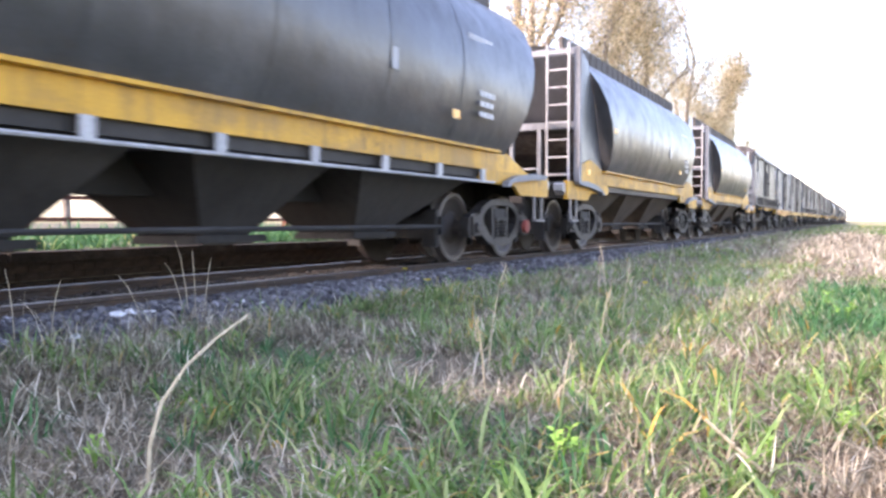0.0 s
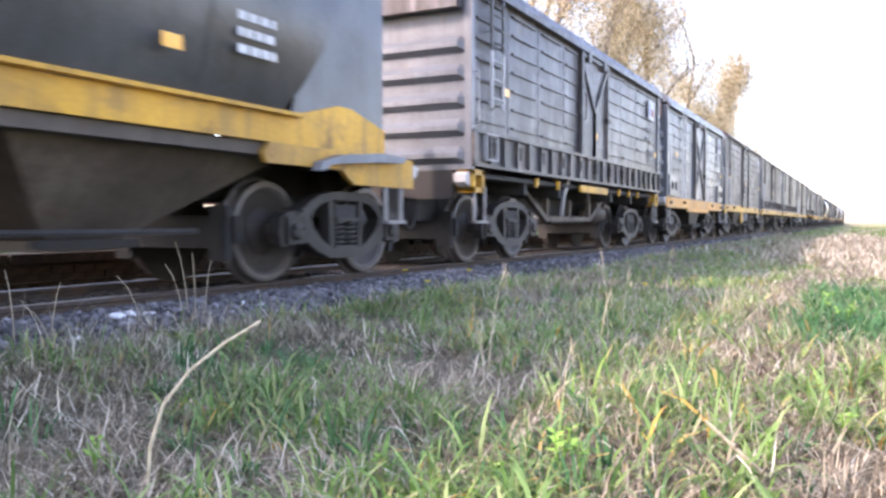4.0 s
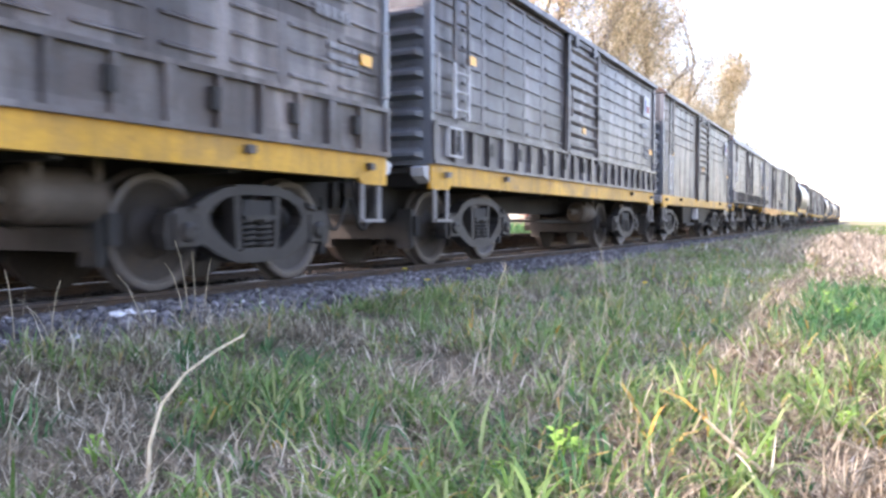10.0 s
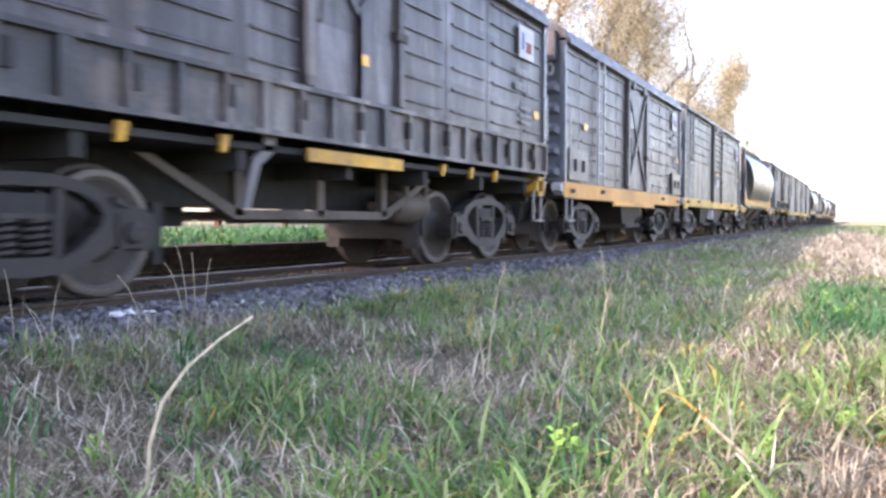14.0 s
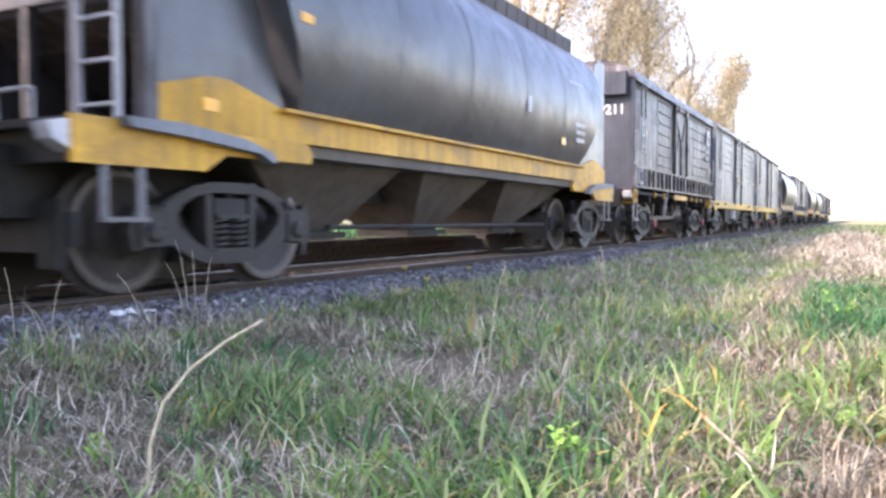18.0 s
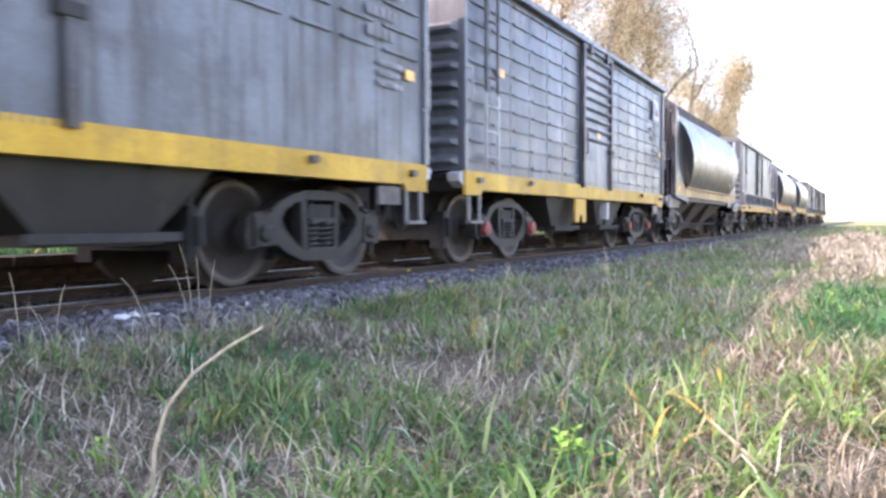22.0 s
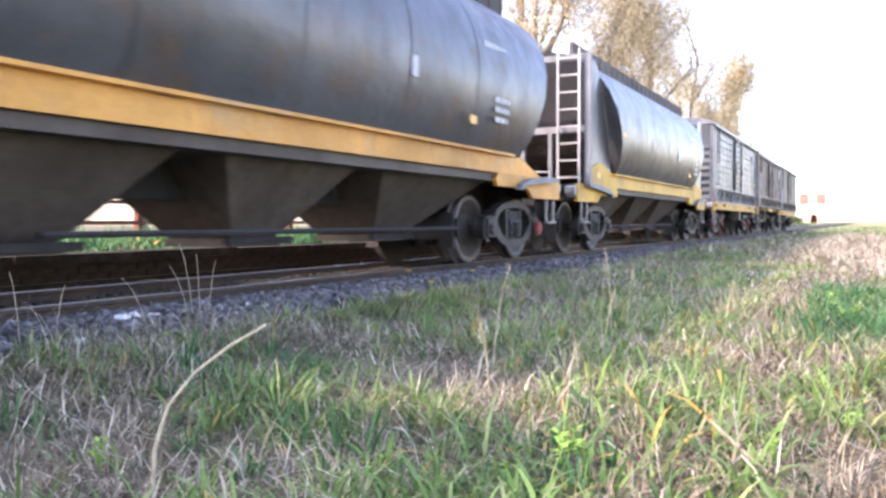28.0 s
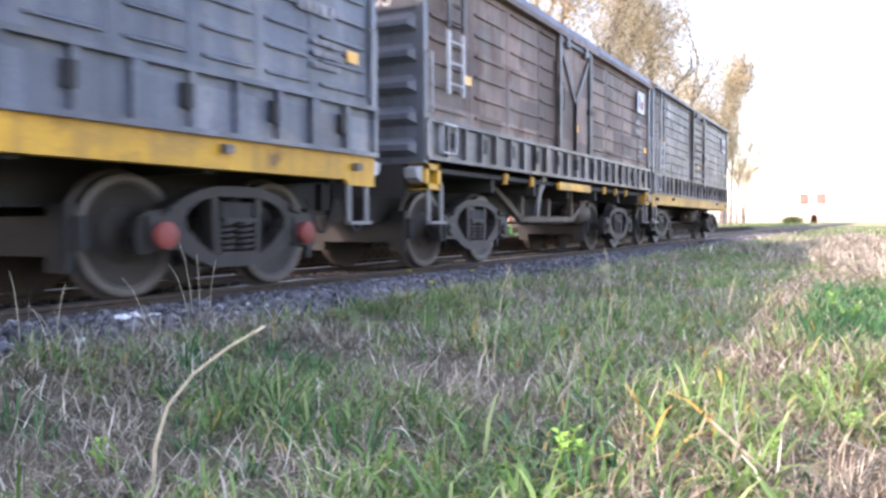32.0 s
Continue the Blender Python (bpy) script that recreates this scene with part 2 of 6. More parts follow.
def part(name, bm, material, parent, label="", bevel=0.0, smooth=False):
    """One mesh under a thing or under a part; bm may be a ready mesh."""
    me = finish(name, bm, material, bevel, smooth) if isinstance(bm, bmesh.types.BMesh) else bm
    ob = new(name, me)
    ob.parent = parent
    return tagged(ob, label)


def thing(name, m, label, category, group="", kind=""):
    ob = new(name)
    ob.matrix_world = m
    return tagged(ob, label, category, group, kind)


def solid(name, bm, material, label, category="", kind="structure", bevel=0.0, smooth=False, group=""):
    return tagged(new(name, finish(name, bm, material, bevel, smooth)), label, category, group, kind)


def boxes(*dims):
    bm = bmesh.new()
    for d in dims:
        box(bm, *d)
    return bm


def fast_mesh(name, verts, tris, material):
    """A mesh from arrays of points and triangles."""
    me = bpy.data.meshes.new(name)
    me.vertices.add(len(verts))
    me.vertices.foreach_set("co", np.asarray(verts, np.float32).ravel())
    me.loops.add(tris.size)
    me.loops.foreach_set("vertex_index", tris.astype(np.int32).ravel())
    me.polygons.add(len(tris))
    me.polygons.foreach_set("loop_start", np.arange(0, tris.size, 3, dtype=np.int32))
    me.update(calc_edges=True)
    me.materials.append(material)
    return me


# ---- the setting ----
def earth(name, low, mid, high, scale, rough=0.95, relief=0.4):
    m, nt, b = shader(name, rough, 0, 0.2)
    v = scaled(nt, 1, 1, 1)
    a, c = noise_at(nt, v, scale, 6, 0.65), noise_at(nt, v, scale * 14, 4, 0.7)
    base = ramp(nt, a, [(0.3, low), (0.5, mid), (0.7, high)])
    if relief == 0.5:
        geo = nt.nodes.new("ShaderNodeNewGeometry")
        base = mix(nt, 1.0, base, ramp(nt, geo.outputs["Random Per Island"], [(0, (0.4,) * 3), (0.6, (0.95,) * 3), (0.93, (1.45,) * 3), (1, (2.5,) * 3)]), "MULTIPLY")
    nt.links.new(mix(nt, 0.45, base, ramp(nt, c, [(0.3, (0.15,) * 3), (0.7, (0.85,) * 3)]), "OVERLAY"), b.inputs["Base Color"])
    bump(nt, b, c, relief, 0.03)
    return m


SOIL = earth("dry_grassy_soil", (0.055, 0.052, 0.030), (0.10, 0.088, 0.058), (0.17, 0.145, 0.10), 0.9)
FIELD = earth("mown_dry_grass_field", (0.14, 0.135, 0.06), (0.22, 0.20, 0.10), (0.31, 0.275, 0.155), 0.35)
STONE = earth("grey_ballast_stone", (0.06, 0.058, 0.062), (0.12, 0.117, 0.124), (0.24, 0.235, 0.24), 5.0, 0.9, 0.5)
# Ballast below the train, with the shade there put into its colour.
BED = earth("shade_darkened_ballast_bed", (0.02, 0.018, 0.017), (0.042, 0.038, 0.034), (0.075, 0.067, 0.06), 6.0)
RAIL = painted("brown_rusted_rail", (0.038, 0.026, 0.019), (0.03, 0.022, 0.017), (0.075, 0.045, 0.028), 0.7, 0.5, 0.4, 0.0)
SHINE, _nt, _b = shader("polished_rail_head", 0.42, 1.0)
_b.inputs["Base Color"].default_value = (0.13, 0.115, 0.105, 1)
bump(_nt, _b, noise_at(_nt, scaled(_nt, 2, 30, 1), 6), 0.1, 0.004)
TIMBER = earth("tarred_sleeper_wood", (0.03, 0.024, 0.018), (0.055, 0.045, 0.035), (0.09, 0.075, 0.06), 4.0)
KERB = earth("worn_platform_coping", (0.20, 0.18, 0.15), (0.30, 0.27, 0.23), (0.40, 0.37, 0.32), 3.0)
# Coping and brick coloured dark to carry the shade behind the train.
COPING = earth("shade_darkened_coping", (0.018, 0.015, 0.012), (0.030, 0.025, 0.020), (0.052, 0.043, 0.034), 3.0)
BRICKWORK = earth("shade_darkened_brown_brick", (0.016, 0.013, 0.010), (0.032, 0.024, 0.018), (0.06, 0.043, 0.03), 2.5)
POST = earth("red_oxide_post_paint", (0.09, 0.035, 0.025), (0.14, 0.05, 0.035), (0.18, 0.08, 0.05), 4.0, 0.8)


def lift(x, y):
    """Height of the ground."""
    side = min(max((y - 2.6) / 1.0, 0), 1)
    far = min(max((y - 6.95) / 0.05, 0), 1)
    rough = 0.03 * noise.noise((x * 0.7, y * 0.7, 0)) + 0.015 * noise.noise((x * 2.3, y * 2.3, 3))
    bank = 0.36 * math.exp(-((y - 0.25) / 1.0) ** 2 - ((x - 22) / 5.5) ** 2) + 0.10 * math.exp(-((y + 0.6) / 1.2) ** 2 - ((x - 13) / 4) ** 2)
    fade = 1 if abs(x) + abs(y) < 120 else 0
    return 0.10 * side * (1 - far) + 0.46 * far * (1 if y < 30 else 0.5) + rough * fade * (0.3 if 3.6 < y < 6.9 else 1) + bank


def spaced(marks):
    out = []
    for a, b, step in marks:
        n = max(1, round((b - a) / step))
        out += [a + (b - a) * k / n for k in range(n)]
    return out + [marks[-1][1]]


def build_ground():
    xs = spaced([(-3000, -300, 900), (-300, -20, 40), (-20, -2, 3), (-2, 14, 0.22), (14, 45, 0.8), (45, 120, 4), (120, 400, 40), (400, 3500, 600)])
    ys = spaced([(-3000, -200, 700), (-200, -20, 30), (-20, -4, 2), (-4, 4.2, 0.2), (4.2, 6.94, 0.5), (6.94, 7.04, 0.1), (7.04, 30, 2), (30, 300, 45), (300, 3000, 900)])
    grid = np.array([(x, y, lift(x, y)) for x in xs for y in ys])
    n, k = len(xs), len(ys)
    i = (np.arange(n - 1)[:, None] * k + np.arange(k - 1)[None]).ravel()
    tris = np.concatenate([np.stack([i, i + k, i + k + 1], 1), np.stack([i, i + k + 1, i + 1], 1)])
    me = fast_mesh("ground", grid, tris, SOIL)
    me.materials.append(FIELD)
    for p in me.polygons:
        p.material_index = 1 if p.center.y < -2.4 - 0.8 * noise.noise((p.center.x * 0.4, 0, 5)) or (p.center.x > 30 and p.center.y < 3.4) or p.center.x > 130 else 0
    me.polygons.foreach_set("use_smooth", [True] * len(me.polygons))
    tagged(new("ground", me), "rough dry grassy soil beside the railway line", "ground", kind="structure")


def build_track():
    bm = bmesh.new()
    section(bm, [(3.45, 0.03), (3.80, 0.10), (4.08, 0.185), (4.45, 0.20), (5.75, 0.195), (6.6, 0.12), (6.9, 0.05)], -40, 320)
    solid("track_bed", bm, BED, "ballast bed under the rails, coloured dark for the shade of the train", "ballast")
    for k, y in enumerate((TRACK_Y - 0.5325, TRACK_Y + 0.5325)):
        bm = bmesh.new()
        shape = [(-0.055, 0.15), (0.055, 0.15), (0.055, 0.162), (0.010, 0.176), (0.010, 0.240), (0.0325, 0.250), (0.0325, 0.274), (-0.0325, 0.274), (-0.0325, 0.250), (-0.010, 0.240), (-0.010, 0.176), (-0.055, 0.162)]
        section(bm, [(y + a, b) for a, b in shape], -40, 320)
        rail = solid("rail", bm, RAIL, "brown rusted steel rail with a polished running top", "rail")
        bm = bmesh.new()
        section(bm, [(y - 0.027, 0.2745), (y + 0.027, 0.2745), (y + 0.022, 0.2800), (y - 0.022, 0.2800)], -40, 320)
        part("running_surface", bm, SHINE, rail, "polished bright steel top")
    bm = bmesh.new()
    box(bm, -0.11, 0.11, -0.86, 0.86, 0.06, 0.205)
    me = finish("sleeper", bm, TIMBER, 0.008)
    rnd = random.Random(4)
    bed = thing("sleeper_row", pose(0, TRACK_Y, 0), "tarred dark timber sleepers half sunk in the ballast", "sleepers", kind="structure")
    for k in range(110):
        s = part("sleeper", me, TIMBER, bed)
        s.location = (-4 + k * 0.62, rnd.uniform(-0.02, 0.02), rnd.uniform(-0.012, 0.004))
        s.rotation_euler = (0, 0, rnd.uniform(-0.02, 0.02))


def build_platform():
    wall = thing("platform_wall", pose(0, 0, 0), "low brick wall of a platform behind the track, shade put into its colour", "platform", kind="structure")
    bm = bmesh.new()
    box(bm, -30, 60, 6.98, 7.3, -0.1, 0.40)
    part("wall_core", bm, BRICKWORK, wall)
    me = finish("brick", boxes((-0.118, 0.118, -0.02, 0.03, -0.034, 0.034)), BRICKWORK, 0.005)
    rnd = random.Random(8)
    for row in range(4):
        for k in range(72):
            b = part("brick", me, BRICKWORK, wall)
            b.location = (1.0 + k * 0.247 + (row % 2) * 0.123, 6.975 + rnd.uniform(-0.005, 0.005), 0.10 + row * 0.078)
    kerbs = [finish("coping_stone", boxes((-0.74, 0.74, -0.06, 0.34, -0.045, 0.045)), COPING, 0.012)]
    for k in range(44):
        s = part("coping_stone", kerbs[0], COPING, wall, "worn coping stone with shade in its colour")
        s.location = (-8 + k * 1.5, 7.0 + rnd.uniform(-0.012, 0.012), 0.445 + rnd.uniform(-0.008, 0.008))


def build_fence():
    fence = thing("platform_fence", pose(0, 13.0, 0.46), "rusty red post and rail fence behind the platform grass", "fence")
    me = finish("post", boxes((-0.06, 0.06, -0.06, 0.06, -0.1, 1.25)), POST, 0.01)
    rail = finish("rail", boxes((-1.2, 1.2, -0.025, 0.025, -0.04, 0.04)), POST, 0.006)
    for k in range(22):
        part("post", me, POST, fence).location = (2 + k * 2.4, 0, 0)
        for z in (0.35, 0.75, 1.12):
            part("rail", rail, POST, fence).location = (3.2 + k * 2.4, -0.08, z)


def stone_shape(seed):
    rnd = random.Random(seed)
    bm = bmesh.new()
    bmesh.ops.create_icosphere(bm, subdivisions=1, radius=1)
    bmesh.ops.scale(bm, vec=(rnd.uniform(0.8, 1.2), rnd.uniform(0.7, 1.0), rnd.uniform(0.5, 0.8)), verts=bm.verts)
    for v in bm.verts:
        v.co *= rnd.uniform(0.6, 1.25)
    return finish("stone", bm, STONE)


def bed_height(y):
    return float(np.interp(y, (3.45, 3.80, 4.08, 4.45, 5.75, 6.6), (0.05, 0.11, 0.19, 0.205, 0.20, 0.13)))


def build_ballast():
    rng = np.random.default_rng(31)
    shapes = [stone_shape(s) for s in range(6)]
    heap = thing("ballast_stones", pose(0, 0, 0), "loose grey ballast stones along the rail", "ballast", kind="structure")
    rnd = random.Random(5)
    for k in range(300):
        x, y = rnd.uniform(3.0, 7.2), rnd.triangular(3.55, 4.44, 3.95)
        s = part("stone", shapes[k % 6], STONE, heap)
        r = rnd.uniform(0.02, 0.038)
        s.location, s.scale = (x, y, bed_height(y) + r * 0.3), (r, r, r)
        s.rotation_euler = (rnd.uniform(0, 6), rnd.uniform(0, 6), rnd.uniform(0, 6))
    base = []
    for me in shapes:
        co = np.array([v.co[:] for v in me.vertices])
        tr = np.array([p.vertices[:] for p in me.polygons])
        base.append((co, tr))
    def strew(name, material, zones, label):
        vs, ts, n = [], [], 0
        for x0, x1, y0, y1, count in zones:
            for _ in range(count):
                co, tr = base[rng.integers(6)]
                x, y = rng.uniform(x0, x1), rng.uniform(y0, y1)
                if y < 3.9 and rng.random() < (3.9 - y) * 2.4:
                    continue
                r = rng.uniform(0.016, 0.040)
                a = rng.uniform(0, math.tau)
                c, s = math.cos(a), math.sin(a)
                p = co * r
                p = np.stack([p[:, 0] * c - p[:, 1] * s, p[:, 0] * s + p[:, 1] * c, p[:, 2]], 1) + (x, y, bed_height(y) + r * 0.15)
                vs.append(p)
                ts.append(tr + n)
                n += len(co)
        me = fast_mesh(name, np.concatenate(vs), np.concatenate(ts), material)
        tagged(new(name, me), label, "ballast", kind="stuff")
    strew("ballast", STONE, ((2.0, 9, 3.5, 4.45, 5200), (9, 20, 3.55, 4.45, 4400), (20, 45, 3.6, 4.45, 3000)), "grey crushed stone ballast along the track")
    strew("dark_ballast", BED, ((2.5, 20, 4.62, 5.5, 4200), (2.5, 20, 5.7, 6.85, 2600)), "ballast between and beyond the rails, coloured dark for the shade of the train")


build_ground()
build_ballast()
build_track()
build_platform()
build_fence()
# Unseen wall, added to keep sun off the wheels and track.
bm = boxes((-30, -0.5, 10.5, 10.9, 0.4, 6.5))
solid("shade_wall", bm, KERB, "plain unseen wall added to shade the wheels and track", "wall")


# ---- the train ----
# distance run by the train at every half second
GONE = (
    0.24, 3.65, 7.05, 10.47, 13.84, 17.15, 20.66, 24.13, 27.61, 31.10, 34.59, 38.09, 41.63,
    45.18, 48.64, 52.11, 55.61, 59.08, 62.57, 66.04, 69.54, 73.06, 76.63, 80.13, 83.46, 86.98,
    90.53, 94.11, 97.69, 101.28, 104.88, 108.48, 112.08, 115.68, 119.36, 122.97, 126.58, 130.20, 133.78,
    137.32, 140.84, 144.42, 147.98, 151.53, 155.06, 158.57, 162.05, 165.52, 169.06, 172.60, 176.15, 179.71,
    183.31, 186.91, 190.51, 194.12, 197.69, 201.22, 204.71, 208.30, 211.86, 215.39, 218.90, 222.41, 226.01,
)


HALF = 1.07     # half the width over the side frames
WHEEL_R, BASE = 0.43, 1.52


def tube(bm, pts, r0, r1=None, n=6):
    """One skin along a line of points."""
    pts = [Vector(p) for p in pts]
    r1 = r0 if r1 is None else r1
    rings = []
    for k, p in enumerate(pts):
        d = pts[min(k + 1, len(pts) - 1)] - pts[max(k - 1, 0)]
        turn = d.to_track_quat("Z", "Y").to_matrix()
        r = r0 + (r1 - r0) * k / (len(pts) - 1)
        rings.append([bm.verts.new(p + turn @ Vector((r * math.cos(i * math.tau / n), r * math.sin(i * math.tau / n), 0))) for i in range(n)])
    for a, b in zip(rings, rings[1:]):
        for i in range(n):
            bm.faces.new((a[i], a[(i + 1) % n], b[(i + 1) % n], b[i]))
    bm.faces.new(rings[0][::-1])
    bm.faces.new(rings[-1])


def make_bogie_meshes():
    out = {}
    bm = bmesh.new()    # one side frame, outline x-z, at the near side
    y0, y1 = -0.07, 0.07
    def ring(outer, inner):
        """A cast web between two outlines with as many corners."""
        n = len(outer)
        rows = [[bm.verts.new((x, y, z)) for x, z in line] for y in (y0, y1) for line in (outer, inner)]
        for k in range(n - 1):
            m = k + 1
            bm.faces.new((rows[0][k], rows[0][m], rows[1][m], rows[1][k]))
            bm.faces.new((rows[2][m], rows[2][k], rows[3][k], rows[3][m]))
            bm.faces.new((rows[0][m], rows[0][k], rows[2][k], rows[2][m]))
            bm.faces.new((rows[1][k], rows[1][m], rows[3][m], rows[3][k]))
        for k in (0, n - 1):
            bm.faces.new((rows[0][k], rows[1][k], rows[3][k], rows[2][k]))
    for s in (-1, 1):
        ring([(0, 0.785), (s * 0.22, 0.78), (s * 0.40, 0.745), (s * 0.60, 0.665), (s * 0.74, 0.60), (s * 0.64, 0.36), (s * 0.44, 0.255), (s * 0.27, 0.195), (0, 0.185)],
             [(0, 0.705), (s * 0.22, 0.705), (s * 0.37, 0.675), (s * 0.49, 0.615), (s * 0.545, 0.545), (s * 0.52, 0.47), (s * 0.37, 0.35), (s * 0.24, 0.280), (0, 0.275)])
        slab(bm, [(s * 0.70, 0.61), (s * 0.86, 0.59), (s * 0.93, 0.55), (s * 0.96, 0.42), (s * 0.93, 0.31), (s * 0.84, 0.31), (s * 0.80, 0.34), (s * 0.60, 0.34), (s * 0.56, 0.46), (s * 0.62, 0.58)], y0 + 0.012, y1 - 0.012)
        slab(bm, [(s * 0.27, 0.70), (s * 0.205, 0.70), (s * 0.19, 0.285), (s * 0.25, 0.285)], y0 + 0.01, y1 - 0.01)
        slab(bm, [(s * 0.60, 0.66), (s * 0.70, 0.62), (s * 0.70, 0.59), (s * 0.60, 0.62)], y0 - 0.03, y1)
    out["side_frame"] = finish("side_frame", bm, BOGIE, 0.016)
    bm = bmesh.new()
    for x in (-0.10, 0.10):
        tube(bm, [(x + 0.075 * math.cos(a), 0.075 * math.sin(a), 0.30 + 0.22 * a / (5 * math.tau)) for a in (math.tau * k / 9 for k in range(46))], 0.017, n=5)
    box(bm, -0.19, 0.19, -0.07, 0.07, 0.275, 0.300)
    box(bm, -0.17, 0.17, -0.085, 0.08, 0.52, 0.55)
    out["spring_nest"] = finish("spring_nest", bm, SOOTY, smooth=True)
    bm = bmesh.new()
    box(bm, -0.17, 0.17, -0.885, 0.885, 0.55, 0.665)
    box(bm, -0.24, 0.24, -0.40, 0.40, 0.38, 0.70)
    rod(bm, (0, 0, 0.6), (0, 0, 0.80), 0.17, n=14)
    out["bogie"] = finish("bogie", bm, UNDER, 0.015)
    bm = bmesh.new()
    for s in (-1, 1):
        prof = [(0.06, 0.46), (0.455, 0.475), (0.458, 0.50), (0.432, 0.51), (0.425, 0.598), (0.412, 0.604), (0.375, 0.600), (0.352, 0.575), (0.20, 0.548), (0.13, 0.60), (0.075, 0.605)]
        lathe(bm, [(r, s * y) for r, y in prof], 36)
    rod(bm, (0, -0.86, 0), (0, 0.86, 0), 0.062, n=12)
    me = finish("wheelset", bm, WEB, smooth=True)
    me.materials.append(WHEEL)
    for p in me.polygons:
        reach = math.hypot(p.center.x, p.center.z)
        p.material_index = 1 if reach > 0.345 and abs(p.center.y) > 0.45 else 0
    out["wheelset"] = me
    bm = bmesh.new()
    for s in (-1, 1):
        slab(bm, [(-0.02, 0.20), (0.05, 0.20), (0.07, 0.64), (-0.01, 0.64)], s * 0.44, s * 0.62)
    box(bm, -0.03, 0.05, -0.60, 0.60, 0.30, 0.50)
    out["brake_beam"] = finish("brake_beam", bm, UNDER)
    out["transom"] = finish("transom", boxes((-0.05, 0.05, -0.66, 0.66, 0.34, 0.56)), UNDER, 0.01)
    bm = bmesh.new()
    lathe(bm, [(0.075, -0.03), (0.072, -0.065), (0.05, -0.075), (0.03, -0.075)], 14)
    box(bm, -0.12, 0.12, -0.045, 0.06, -0.10, 0.13)
    for a in (0.5, 2.6, 4.7):
        rod(bm, (0.055 * math.cos(a), -0.06, 0.055 * math.sin(a)), (0.055 * math.cos(a), -0.085, 0.055 * math.sin(a)), 0.010, n=6)
    out["axle_box"] = finish("axle_box", bm, BOGIE, smooth=True)
    bm = bmesh.new()
    lathe(bm, [(0.092, -0.055), (0.092, -0.10), (0.06, -0.115), (0.02, -0.115)], 16)
    out["axle_cap"] = finish("axle_cap", bm, REDCAP, smooth=True)
    return out


BOGIE_MESH = make_bogie_meshes()
WHEELSETS = ([], [])
TRAIN = []


def add_bogie(wagon, x, red=()):
    b = part("bogie", BOGIE_MESH["bogie"], BOGIE, wagon)
    b.location = (x, 0, 0)
    for y in (-0.83, 0.83):
        part("side_frame", BOGIE_MESH["side_frame"], BOGIE, b).location = (0, y, 0)
        part("spring_nest", BOGIE_MESH["spring_nest"], BOGIE, b).location = (0, y, 0)
    for k, s in enumerate((-1, 1)):
        w = part("wheelset", BOGIE_MESH["wheelset"], WHEEL, b)
        w.location = (s * BASE / 2, 0, WHEEL_R)
        WHEELSETS[k].append(w)
        part("transom", BOGIE_MESH["transom"], UNDER, b).location = (s * 1.17, 0, 0)
        for d in (-0.50, 0.45):
            part("brake_beam", BOGIE_MESH["brake_beam"], UNDER, b).location = (s * BASE / 2 + d, 0, 0)
        a = part("axle_box", BOGIE_MESH["axle_box"], BOGIE, b)
        a.location = (s * BASE / 2, -0.87, WHEEL_R)
        if k in red:
            part("axle_cap", BOGIE_MESH["axle_cap"], REDCAP, b, "faded red axle cap").location = (s * BASE / 2, -0.87, WHEEL_R)
        a = part("axle_box", BOGIE_MESH["axle_box"], BOGIE, b)
        a.location, a.rotation_euler = (s * BASE / 2, 0.87, WHEEL_R), (0, 0, math.pi)


def ladder(bm, p, width, z0, z1, axis, rungs, r=0.014, stile=0.022):
    """Two stiles and rungs; axis 0: along x, 1: across."""
    x, y = p
    d = (width, 0) if axis == 0 else (0, width)
    for s in (0, 1):
        cx, cy = x + d[0] * s, y + d[1] * s
        box(bm, cx - stile, cx + stile, cy - stile * 0.6, cy + stile * 0.6, z0, z1)
    for k in range(rungs):
        z = z0 + (z1 - z0) * (k + 0.5) / rungs
        rod(bm, (x, y, z), (x + d[0], y + d[1], z), r, n=6)


def stirrup(wagon, x, y):
    bm = bmesh.new()
    for a in (-0.14, 0.14):
        box(bm, x + a - 0.028, x + a + 0.028, y - 0.012, y + 0.012, 0.52, 0.92)
    box(bm, x - 0.168, x + 0.168, y - 0.05, y + 0.014, 0.495, 0.525)
    part("step_stirrup", bm, STEP, wagon, "worn grey steel step stirrup", bevel=0.006)


